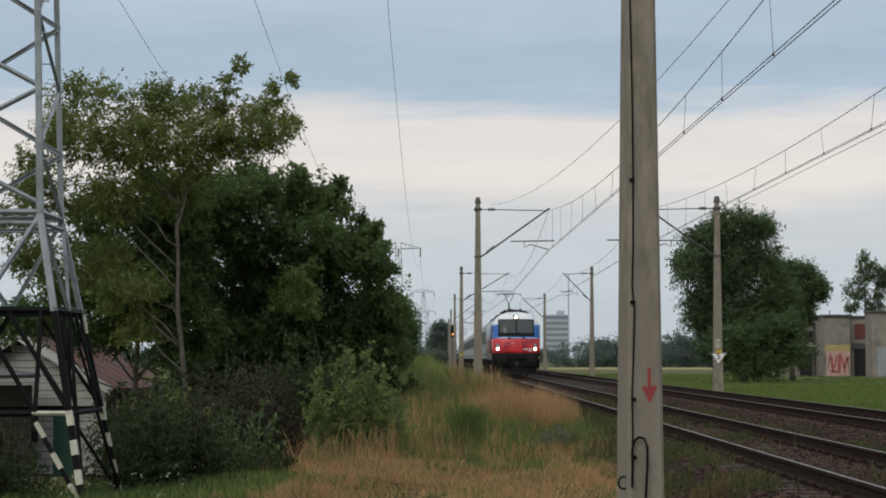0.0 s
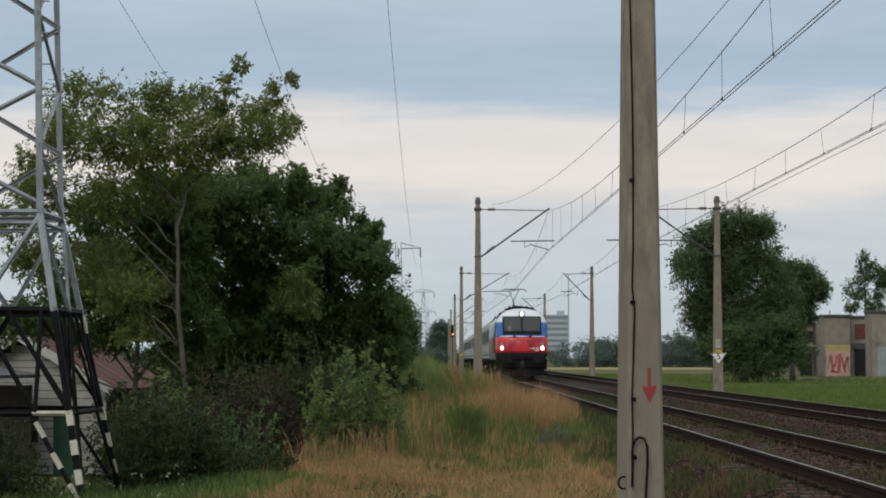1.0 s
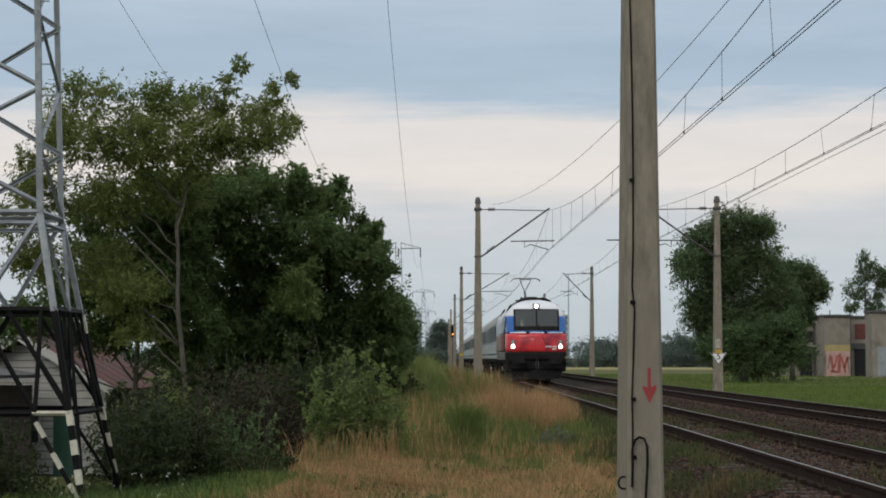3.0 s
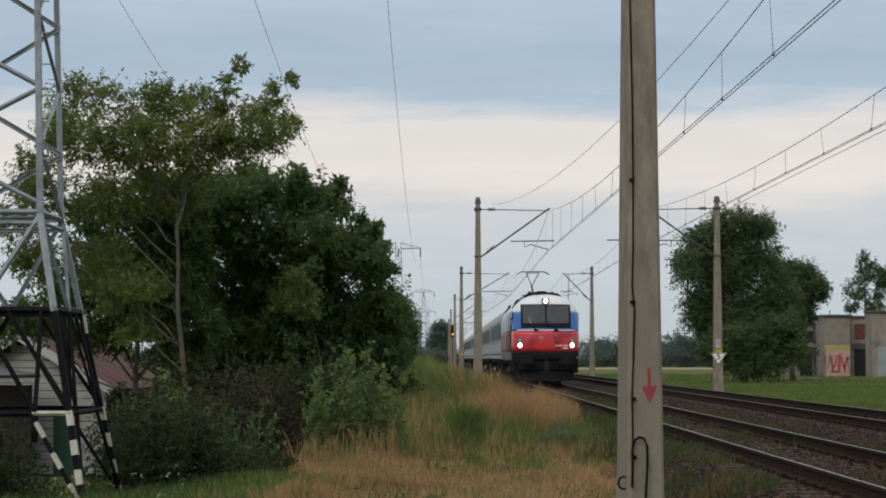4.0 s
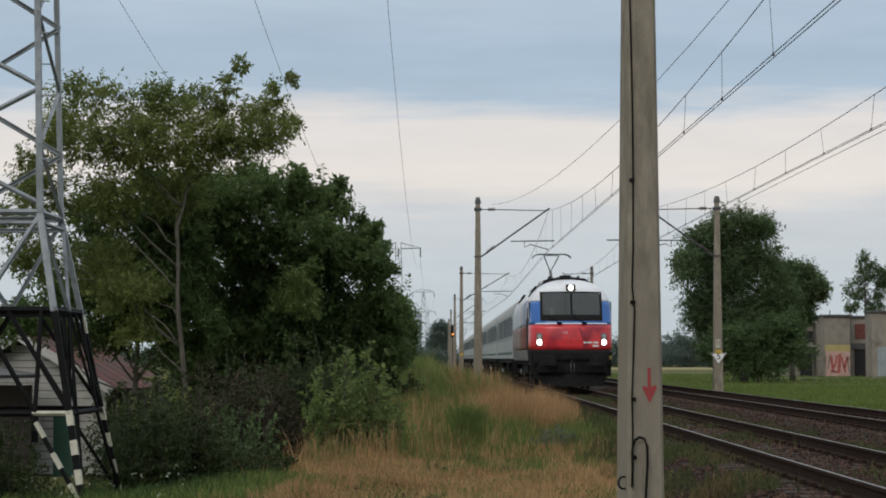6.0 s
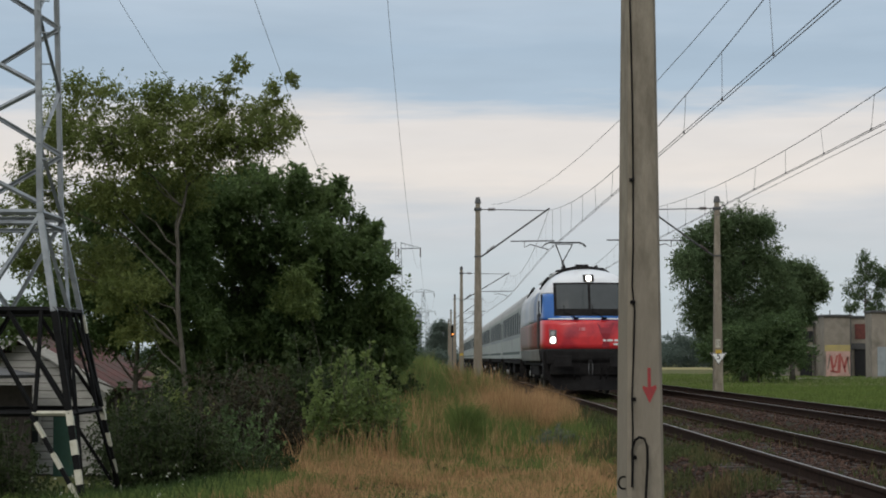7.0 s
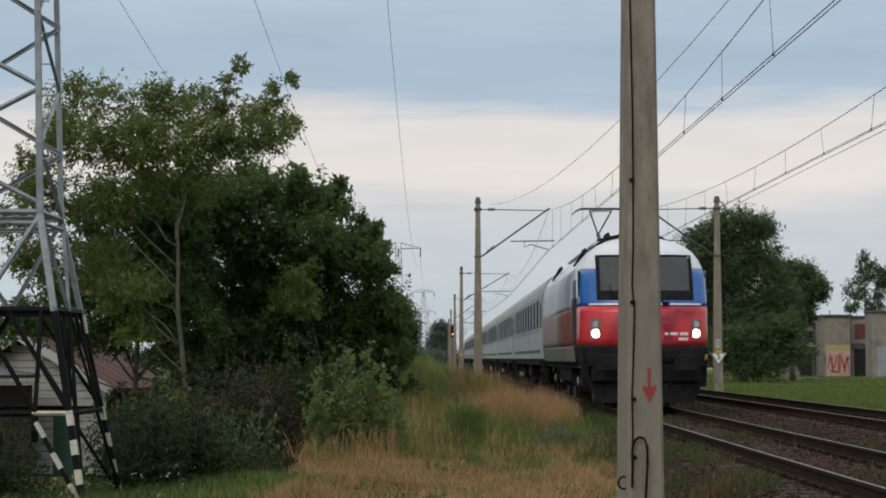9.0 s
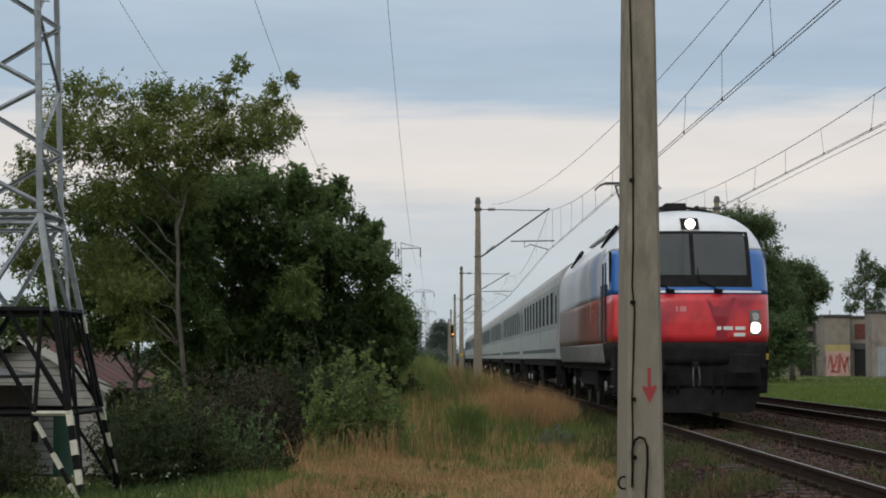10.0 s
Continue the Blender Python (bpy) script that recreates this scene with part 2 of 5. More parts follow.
# ---- mesh building ----
class Build:
    """Collects vertices and faces of one mesh."""

    def __init__(self):
        self.v, self.f = [], []

    def add(self, vs, fs):
        n = len(self.v)
        self.v += [tuple(p) for p in vs]
        self.f += [tuple(n + k for k in q) for q in fs]
        return self

    def box(self, c, s, m=None):
        m = m or Matrix.Identity(3)
        c = Vector(c)
        vs = [c + m @ Vector((x * s[0] / 2, y * s[1] / 2, z * s[2] / 2)) for z in (-1, 1) for y in (-1, 1) for x in (-1, 1)]
        return self.add(vs, [(0, 2, 3, 1), (4, 5, 7, 6), (0, 1, 5, 4), (2, 6, 7, 3), (0, 4, 6, 2), (1, 3, 7, 5)])

    def frustum(self, x, y, z0, z1, a0, b0, a1, b1):
        vs = [(x + i * a / 2, y + j * b / 2, z) for z, a, b in ((z0, a0, b0), (z1, a1, b1)) for j in (-1, 1) for i in (-1, 1)]
        return self.add(vs, [(0, 2, 3, 1), (4, 5, 7, 6), (0, 1, 5, 4), (2, 6, 7, 3), (0, 4, 6, 2), (1, 3, 7, 5)])

    def tube(self, pts, r, n=6):
        pts = [Vector(p) for p in pts]
        rs = r if isinstance(r, (list, tuple)) else [r] * len(pts)
        vs, fs = [], []
        for k, p in enumerate(pts):
            d = (pts[min(k + 1, len(pts) - 1)] - pts[max(k - 1, 0)]).normalized()
            u = d.cross(Vector((0, 0, 1)) if abs(d.z) < 0.9 else Vector((0, 1, 0))).normalized()
            w = d.cross(u)
            vs += [p + rs[k] * (math.cos(2 * math.pi * j / n) * u + math.sin(2 * math.pi * j / n) * w) for j in range(n)]
        for k in range(len(pts) - 1):
            fs += [(k * n + j, k * n + (j + 1) % n, (k + 1) * n + (j + 1) % n, (k + 1) * n + j) for j in range(n)]
        fs += [tuple(range(n - 1, -1, -1)), tuple((len(pts) - 1) * n + j for j in range(n))]
        return self.add(vs, fs)

    def angle(self, a, b, w=0.1, t=0.012, toward=(0, 0, 0)):
        """An L-shaped steel section from a to b, its heel away from the given middle."""
        a, b = Vector(a), Vector(b)
        d = (b - a).normalized()
        mid = Vector(toward) - a
        u = mid - mid.dot(d) * d
        u = u.normalized() if u.length > 1e-4 else d.orthogonal().normalized()
        s = d.cross(u).normalized()
        p, q = (u + s).normalized(), (u - s).normalized()
        ring = [Vector(), w * p, w * p + t * q, t * p + t * q, t * p + w * q, w * q]
        vs = [e + r for e in (a, b) for r in ring]
        fs = [(k, (k + 1) % 6, 6 + (k + 1) % 6, 6 + k) for k in range(6)] + [(5, 4, 3, 2, 1, 0), (6, 7, 8, 9, 10, 11)]
        return self.add(vs, fs)

    def prism(self, prof, y0, y1, steps=1):
        """A profile in x and z, drawn out along y."""
        n = len(prof)
        vs = [(x, y0 + (y1 - y0) * k / steps, z) for k in range(steps + 1) for x, z in prof]
        fs = [(k * n + j, k * n + (j + 1) % n, (k + 1) * n + (j + 1) % n, (k + 1) * n + j) for k in range(steps) for j in range(n)]
        fs += [tuple(range(n - 1, -1, -1)), tuple(steps * n + j for j in range(n))]
        return self.add(vs, fs)

    def disc(self, c, r, w, axis="x", n=20):
        """A short cylinder with rounded rims."""
        prof = [(-w / 2, r * 0.94), (-w / 2 * 0.7, r), (w / 2 * 0.7, r), (w / 2, r * 0.94)]
        vs, fs = [], []
        for h, q in prof:
            for j in range(n):
                a = 2 * math.pi * j / n
                p = (h, q * math.cos(a), q * math.sin(a))
                if axis == "y":
                    p = (p[1], p[0], p[2])
                if axis == "z":
                    p = (p[1], p[2], p[0])
                vs.append((c[0] + p[0], c[1] + p[1], c[2] + p[2]))
        for k in range(3):
            fs += [(k * n + j, k * n + (j + 1) % n, (k + 1) * n + (j + 1) % n, (k + 1) * n + j) for j in range(n)]
        fs += [tuple(range(n - 1, -1, -1)), tuple(3 * n + j for j in range(n))]
        return self.add(vs, fs)


def mesh_of(name, b, material, smooth=False, bevel=0.0):
    me = bpy.data.meshes.new(name)
    me.from_pydata(b.v, [], b.f)
    bm = bmesh.new()
    bm.from_mesh(me)
    bmesh.ops.recalc_face_normals(bm, faces=bm.faces)
    if bevel:
        bmesh.ops.bevel(bm, geom=bm.edges[:], offset=bevel, segments=2, affect="EDGES", profile=0.5)
    bm.to_mesh(me)
    bm.free()
    for m in material if isinstance(material, (list, tuple)) else [material]:
        me.materials.append(m)
    if smooth:
        me.polygons.foreach_set("use_smooth", [True] * len(me.polygons))
    return me


def part(name, b, material, parent=None, label="", smooth=False, bevel=0.0):
    """Links a mesh as one object, under its thing or part."""
    ob = new(name, mesh_of(name, b, material, smooth, bevel))
    ob.parent = parent
    return tagged(ob, label)


def thing(name, m, label, category, group="", kind=""):
    ob = new(name)
    ob.matrix_world = m
    return tagged(ob, label, category, group, kind)


def sstep(t):
    t = min(1.0, max(0.0, t))
    return t * t * (3 - 2 * t)


rng = np.random.default_rng(7)


def lerp_table(z, table):
    for (z0, v0), (z1, v1) in zip(table, table[1:]):
        if z <= z1:
            t = max(0.0, (z - z0) / (z1 - z0))
            return v0 + (v1 - v0) * t
    return table[-1][1]
# ---- ground, track bed, rails ----
TRACKS = (4.75, 8.75)
BED = [(2.0, -0.9), (2.55, -0.52), (3.25, -0.22), (6.2, -0.188), (6.75, -0.28), (7.3, -0.16), (10.2, -0.17), (10.9, -0.5), (11.2, -0.9)]


def ground_z(x, y):
    z = -0.55 - 1.7 * sstep((-1.5 - x) / 6.5) * sstep((y - 20) / 20)
    z += 0.9 * math.exp(-((x + 0.9) / 1.3) ** 2) * sstep((y - 48) / 25) * sstep((260 - y) / 100)
    if x > 10.6:
        z += 0.22 * sstep((x - 10.6) / 1.2)
    if -14 < x < 16 and 10 < y < 130:
        z += 0.09 * noise.noise((x * 0.45, y * 0.3, 0)) + 0.04 * noise.noise((x * 1.7, y * 1.3, 4))
    return z


def spread(fine, far):
    out = list(fine)
    step = fine[1] - fine[0]
    while out[-1] < far:
        step *= 1.25
        out.append(out[-1] + step)
    return out


def build_ground():
    xs = spread(np.arange(0, 16, 0.3), 3500)
    xs = sorted([-x for x in xs[1:]] + xs)
    ys = spread(np.arange(14, 120, 0.5), 4600)
    low = [14 - (y - 14) for y in spread(np.arange(14, 20, 3.0), 500)[1:]]
    ys = sorted(low) + ys
    b = Build()
    nx = len(xs)
    b.v = [(x, y, ground_z(x, y)) for y in ys for x in xs]
    b.f = [(j * nx + i, j * nx + i + 1, (j + 1) * nx + i + 1, (j + 1) * nx + i) for j in range(len(ys) - 1) for i in range(nx - 1)]
    tagged(part("ground", b, M["ground"], smooth=True), "uneven meadow ground with dry and green grass", "ground", kind="structure")
    # ballast bed under both tracks
    prof = [(2.0, -0.9)] + BED[1:-1] + [(11.2, -0.9)]
    b = Build()
    b.prism(prof, -120, 2200, 1)
    tagged(part("track_bed", b, M["ballast"]), "brown weedy ballast bed under two tracks", "ballast", kind="structure")


def build_rails():
    prof = [(-0.075, -0.172), (0.075, -0.172), (0.075, -0.158), (0.012, -0.14), (0.010, -0.045), (0.034, -0.036), (0.034, -0.008), (0.026, -0.001),
            (-0.026, -0.001), (-0.034, -0.008), (-0.034, -0.036), (-0.010, -0.045), (-0.012, -0.14), (-0.075, -0.158)]
    head = [(-0.017, -0.003), (0.017, -0.003), (0.014, 0.0005), (0.006, 0.0015), (-0.006, 0.0015), (-0.014, 0.0005)]
    for x in TRACKS:
        for side in (-0.753, 0.753):
            r = thing("rail", pose(x + side, 0, 0.04 if x > 6 else 0), "rusty steel rail with a worn bright head on sleepers", "rail", "rails of the line")
            b = Build()
            b.prism(prof, -120, 2200)
            part("rail_web", b, M["rail"], r)
            b = Build()
            b.prism(head, -120, 2200)
            part("rail_head", b, M["railhead"], r, "worn shiny running surface")


def wire_points(a, b, sag, n=16):
    a, b = Vector(a), Vector(b)
    return [a.lerp(b, k / n) - Vector((0, 0, 4 * sag * (k / n) * (1 - k / n))) for k in range(n + 1)]


build_ground()
build_rails()
# ---- overhead line: concrete masts, cantilevers, wires ----
LEFT = [(1.648, 17.0), (1.58, 85.0), (1.58, 149.5), (1.57, 214.0), (1.55, 282.0), (1.55, 347.0), (1.55, 412.0)]
RIGHT = [(11.6, 19.5), (11.38, 84.4), (11.05, 149.6), (10.8, 212.0), (10.8, 277.0), (10.8, 342.0), (10.8, 407.0)]
CONTACT, CARRIER = 5.6, 7.25


def mast(x, y, side, wire_x, near=False, plate=False, band=False, extra=0.0):
    """A tapered concrete mast with its cantilever; side is the way towards the track."""
    t = thing("catenary_mast", pose(x, y, 0), "tapered weathered grey concrete catenary mast standing beside the track", "mast", "masts of the overhead line")
    w = (lambda z: 0.312 - 0.0195 * z) if near else (lambda z: 0.385 - 0.0255 * z)
    b = Build()
    base = ground_z(x, y) - 0.3
    lv = [base + (7.55 - base) * k / 8 for k in range(9)]
    prof = []
    for z in lv:
        h, d, c = w(z) / 2, w(z) * 0.62, 0.03
        prof.append([(-h + c, -d), (h - c, -d), (h, -d + c), (h, d - c), (h - c, d), (-h + c, d), (-h, d - c), (-h, -d + c)])
    vs = [(p[0], p[1], z) for z, ring in zip(lv, prof) for p in ring]
    fs = [(k * 8 + j, k * 8 + (j + 1) % 8, (k + 1) * 8 + (j + 1) % 8, (k + 1) * 8 + j) for k in range(8) for j in range(8)]
    b.add(vs, fs + [tuple(range(7, -1, -1)), tuple(64 + j for j in range(8))])
    part("shaft", b, M["concrete"], t).matrix_basis = pose(0, 0, 0, 0, 0, 10 if near else 0)
    b = Build()
    b.frustum(0, 0, 7.55, 7.8, 0.26, 0.32, 0.16, 0.2)
    part("cap", b, M["steel"], t, "dark steel cap", bevel=0.012)
    b = Build()
    b.box((0, 0, 7.3), (0.3, 0.36, 0.12))
    part("clamp", b, M["steel"], t, "dark steel band", bevel=0.012)
    b = Build()
    b.box((0, 0, 5.35), (0.29, 0.4, 0.06))
    part("clamp", b, M["steel"], t, "dark steel band", bevel=0.006)
    # cantilever: stay tube on top, inclined main tube, registration tube, steady arm
    tip = wire_x - x
    s = side
    b = Build()
    b.tube([(s * 0.15, 0, 5.35), (tip + s * 0.05, 0, 7.35)], 0.04)
    part("inclined_tube", b, M["steel"], t)
    b = Build()
    b.tube([(s * 0.15, 0, 7.3), (tip - s * 0.1, 0, 7.25)], 0.022)
    part("stay_tube", b, M["steel"], t)
    b = Build()
    b.tube([(s * 1.35, 0, 5.98), (tip + s * (0.25 + extra), 0, 6.0)], 0.028)
    b.tube([(tip - s * 1.0, 0, 5.99), (tip - s * 1.0, 0, 5.72), (tip - s * 0.75, 0, 5.85), (tip, 0, CONTACT + 0.03)], 0.022)
    part("registration_arm", b, M["steel"], t)
    for za, xa in ((7.3, 0.45), (5.55, 0.4)):
        b = Build()
        for k in range(5):
            b.disc((s * (xa + 0.06 * k), 0, za + (0.0 if za > 6 else 0.05 * k)), 0.07, 0.04, "x", 10)
        part("insulator", b, M["insul"], t, "ribbed brown insulator")
    if plate:
        b = Build()
        b.box((s * 0.02, -w(1.75) * 0.62 - 0.008, 1.75), (0.2, 0.008, 0.34))
        p = part("number_plate", b, M["white_mark"], t, "white plate with dark marks")
        b = Build()
        for k in range(2):
            b.box((s * 0.02 - 0.045 + 0.09 * k, -w(1.75) * 0.62 - 0.016, 1.77), (0.03, 0.006, 0.2))
        part("mark", b, M["steel"], p, "dark unreadable mark")
    if band:
        b = Build()
        b.box((0, -w(1.45) * 0.62 - 0.008, 1.42), (0.24, 0.008, 0.16))
        part("band", b, M["yellow"], t, "worn yellow paint band")
    return t


def build_line():
    for k, (x, y) in enumerate(LEFT):
        mast(x, y, 1, TRACKS[0] + (-0.25 if k % 2 else 0.25), k == 0, False, k == 2)
    for k, (x, y) in enumerate(RIGHT):
        mast(x, y, -1, TRACKS[1] + (-0.25 if k % 2 else 0.25), k == 0, k == 1, k == 1, 1.4 if k == 1 else 0.0)
    for masts, tx, low, sag in ((LEFT, TRACKS[0], CONTACT, 1.04), (RIGHT, TRACKS[1], CONTACT + 0.22, 0.83)):
        posts = [(masts[0][0], masts[0][1] - 66)] + masts
        for k in range(len(posts) - 1):
            x0, x1 = tx + (0.25 if k % 2 == 0 else -0.25) * -1, tx + (0.25 if k % 2 == 0 else -0.25)
            y0, y1 = posts[k][1], posts[k + 1][1]
            span = thing("wire_span", pose(0, 0, 0), "contact wires hung by droppers from a sagging carrier wire", "overhead wire", "spans of overhead wire")
            up = wire_points((x0, y0, CARRIER), (x1, y1, CARRIER), sag, 26)
            b = Build()
            b.tube(up, 0.009, 5)
            part("carrier_wire", b, M["wire"], span)
            for off in (-0.035, 0.035):
                b = Build()
                b.tube([(x0 + off, y0, low), (x1 + off, y1, low)], 0.008, 5)
                part("contact_wire", b, M["wire"], span)
            for j in range(1, 26, 2):
                p = up[j]
                b = Build()
                b.tube([(p.x, p.y, low), p + Vector((0, 0.35 * (j % 3 - 1), 0))], 0.005 if k < 2 else 0.0028, 4)
                b.box((p.x, p.y, low + 0.02), (0.03, 0.05, 0.05))
                part("dropper", b, M["wire"], span)
    # anchor wire that leaves the mast head and crosses to the track
    w = thing("anchor_wire", pose(0, 0, 0), "thin anchor wire running from the mast head over the track", "overhead wire")
    b = Build()
    b.tube(wire_points((2.14, 85, 7.5), (5.2, 12.0, 7.75), 1.4), 0.006, 5)
    part("strand", b, M["wire"], w)
    # overlap wire that climbs beside the far contact wire to its cantilever
    w = thing("anchor_wire", pose(0, 0, 0), "thin overlap wire beside the far contact wire", "overhead wire")
    b = Build()
    b.tube([(8.2, 18, 5.3), (8.63, 40, 5.58), (9.05, 60, 5.84), (9.55, 84.4, 6.02)], 0.007, 5)
    part("strand", b, M["wire"], w)


def dress_near_mast(x, y):
    """Earth cable, wire loop and a sprayed red arrow on the nearest mast; the five-sign on the far one."""
    front = lambda z: -(0.312 - 0.0195 * z) * 0.62
    m = pose(x, y, 0, 0, 0, 10)
    c = thing("earth_cable", m, "thin black cable running down the concrete mast", "cable")
    pts = [(-0.115, 7.0), (-0.113, 4.2), (-0.098, 3.3), (-0.096, 2.7), (-0.1, 2.1), (-0.112, 1.75), (-0.092, 1.55), (-0.104, 1.2), (-0.12, 0.85), (-0.116, 0.6), (-0.122, 0.32)]
    b = Build()
    b.tube([(u, front(z) - 0.012, z) for u, z in pts], 0.0075, 6)
    part("run", b, M["rubber"], c)
    for z in (2.62, 1.62, 0.83, 0.36):
        b = Build()
        b.box((-0.108, front(z) - 0.012, z), (0.04, 0.03, 0.03))
        part("clip", b, M["rubber"], c, bevel=0.006)
    b = Build()
    b.tube([(u, front(z) - 0.03 - k * 0.004, z) for k, (u, z) in enumerate([(-0.13, 0.12), (-0.125, 0.3), (-0.13, 0.42), (-0.105, 0.5), (-0.07, 0.525), (-0.03, 0.51), (-0.008, 0.45), (-0.008, 0.3), (-0.025, 0.05), (-0.03, -0.5)])], 0.011, 8)
    part("loop", b, M["rubber"], c, "bent thick cable loop")
    b = Build()
    b.tube([(-0.13 + 0.045 * math.cos(a) - 0.04, front(0.15) + 0.08, 0.15 + 0.05 * math.sin(a)) for a in [0.5 + 0.45 * k for k in range(12)]], 0.009, 6)
    part("ring", b, M["rubber"], c, "small black wire ring")
    a = thing("painted_arrow", m, "red arrow sprayed on the concrete mast, pointing down", "marking")
    b = Build()
    f = front(0.9) - 0.012
    ol = [(0.005, 1.085), (0.03, 1.085), (0.032, 0.93), (0.075, 0.945), (0.08, 0.92), (0.02, 0.8), (-0.038, 0.92), (-0.032, 0.94), (0.006, 0.925)]
    for k in range(1):
        b.add([(u + 0.01, front(z) - 0.004, z) for u, z in ol] + [(u + 0.01, front(z) + 0.02, z) for u, z in ol],
              [tuple(range(9)), tuple(range(17, 8, -1))] + [(i, 9 + i, 9 + (i + 1) % 9, (i + 1) % 9) for i in range(9)])
    part("arrow", b, M["red_paint"], a)
    # inverted triangle sign on the far mast
    x, y = RIGHT[1]
    s = thing("triangle_sign", pose(x, y - 0.215, 1.2), "white inverted triangle sign with a black five", "sign")
    for name, r, off, mat in (("rim", 0.39, 0.0, "sign_white"), ("border", 0.36, -0.012, "black"), ("face", 0.31, -0.024, "sign_white")):
        b = Build()
        tri = [(r * math.sin(q), r * math.cos(q)) for q in (math.pi, math.pi / 3, -math.pi / 3)]
        tri = [(u, v * 0.9) for u, v in tri]
        b.add([(u, off, v) for u, v in tri] + [(u, off + 0.012, v) for u, v in tri], [(0, 1, 2), (5, 4, 3), (0, 3, 4, 1), (1, 4, 5, 2), (2, 5, 3, 0)])
        part(name, b, M[mat], s)
    cu = bpy.data.curves.new("five", "FONT")
    cu.body, cu.size, cu.extrude, cu.align_x, cu.align_y = "5", 0.36, 0.002, "CENTER", "CENTER"
    tmp = new("five_tmp", cu)
    me = bpy.data.meshes.new_from_object(tmp.evaluated_get(bpy.context.evaluated_depsgraph_get()))
    bpy.data.objects.remove(tmp)
    me.materials.clear()
    me.materials.append(M["black"])
    d = new("digit", me)
    d.parent = s
    d.matrix_basis = pose(0, -0.03, 0.02, 90, 0, 0)


build_line()
dress_near_mast(*LEFT[0])
# ---- high-voltage line ----
def pylon(x, y, base, full=True, top=17.6, reach=4.9):
    """A square lattice tower: splayed black foot, slender laced galvanised body, one wide crossarm."""
    t = thing("lattice_pylon", pose(x, y, base), "tall galvanised lattice pylon on a splayed black tarred foot" if full else "far lattice steel pylon with a wide crossarm", "pylon", "pylons of the power line")
    waist, deck = 4.12, top - 1.0
    h = lambda z: 1.62 - 0.1893 * z if z < waist else 0.84 - 0.027 * (z - waist)
    cx, cy = (-1, 1, 1, -1), (-1, -1, 1, 1)
    corner = lambda i, z, inset=0.0: (cx[i] * h(z), cy[i] * h(z), z)
    foot = M["black"] if full else M["galv"]

    def bar(name, a, b, w, m, label="", th=0.011):
        q = Build()
        q.angle(a, b, w, th, (0, 0, (a[2] + b[2]) / 2))
        return part(name, q, m, t, label)

    def mixed(a, b, f):
        return tuple(a[k] + (b[k] - a[k]) * f for k in range(3))

    for i in range(4):
        j = (i + 1) % 4
        bar("leg_foot", corner(i, -0.5), corner(i, 2.73), 0.085, foot, "black tarred leg")
        bar("leg_middle", corner(i, 2.73), corner(i, waist), 0.09, M["galv"])
        bar("leg", corner(i, waist), corner(i, top), 0.085, M["galv"], "galvanised angle leg")
        # foot braces from leg base to the low girt
        for a, b in ((i, j), (j, i)):
            e = mixed(corner(a, 1.3), corner(b, 1.3), 0.2)
            bar("foot_brace", corner(a, 0.0), e, 0.055, foot)
            if full and i in (0, 3):
                for k in range(3):
                    p, q = mixed(corner(a, 0.0), e, 0.12 + 0.32 * k), mixed(corner(a, 0.0), e, 0.28 + 0.32 * k)
                    bar("stripe", tuple(v * (1.004 if n < 2 else 1) for n, v in enumerate(p)), tuple(v * (1.004 if n < 2 else 1) for n, v in enumerate(q)), 0.061, M["white_mark"], "white warning stripe", 0.016)
        bar("low_girt", corner(i, 1.3), corner(j, 1.3), 0.06, foot)
        if full and i == 0:
            for a, b in ((i, j), (j, i)):
                e = mixed(corner(a, 1.3), corner(b, 1.3), 0.2)
                bar("girt_stripe", (corner(a, 1.3)[0], corner(a, 1.3)[1] - 0.006, 1.305), (e[0], e[1] - 0.006, 1.305), 0.05, M["white_mark"], "white painted girt end", 0.016)
        bar("middle_girt", corner(i, 2.73), corner(j, 2.73), 0.075, foot)
        bar("waist_girt", corner(i, waist), corner(j, waist), 0.065, M["galv"])
        bar("waist_tie", corner(i, waist - 0.16), corner(j, waist - 0.16), 0.045, M["galv"])
        mid = mixed(corner(i, 2.73), corner(j, 2.73), 0.5)
        for c in (i, j):
            o = j if c == i else i
            bar("bracing", corner(c, waist), mid, 0.055, M["galv"])
            low = mixed(corner(c, 1.3), corner(o, 1.3), 0.18)
            bar("bracing", corner(c, 1.3), mixed(corner(c, 2.73), corner(o, 2.73), 0.3), 0.055, foot)
            bar("bracing", low, mixed(corner(c, 2.73), corner(o, 2.73), 0.5), 0.05, foot)
            bar("bracing", low, mixed(corner(c, 2.73), corner(o, 2.73), 0.09), 0.05, foot)
        # single lacing of the upper body, phases alternate round the tower
        k = 0
        rise = 0.84 if i == 0 else 0.95
        while waist + rise * (k + 1) < top:
            z0, z1 = waist + rise * k + (0.1 if i == 0 else 0.0), waist + rise * (k + 1) + (0.1 if i == 0 else 0.0)
            right = (k % 2 == 0) ^ (i == 3)
            a, b = (j, i) if right else (i, j)
            bar("lacing", corner(a, z0), corner(b, z1), 0.052, M["galv"])
            k += 1
        if full:
            for k in range(4):
                z0 = -0.05 + 0.4 * k
                bar("stripe", tuple(v * (1.005 if n < 2 else 1) for n, v in enumerate(corner(i, z0))), tuple(v * (1.005 if n < 2 else 1) for n, v in enumerate(corner(i, z0 + 0.2))), 0.093, M["white_mark"], "white warning stripe", 0.02)
            bar("plate", tuple(v * (1.005 if n < 2 else 1) for n, v in enumerate(corner(i, 2.45))), tuple(v * (1.005 if n < 2 else 1) for n, v in enumerate(corner(i, 2.72))), 0.093, M["white_mark"] if i == 2 else foot, "", 0.02)
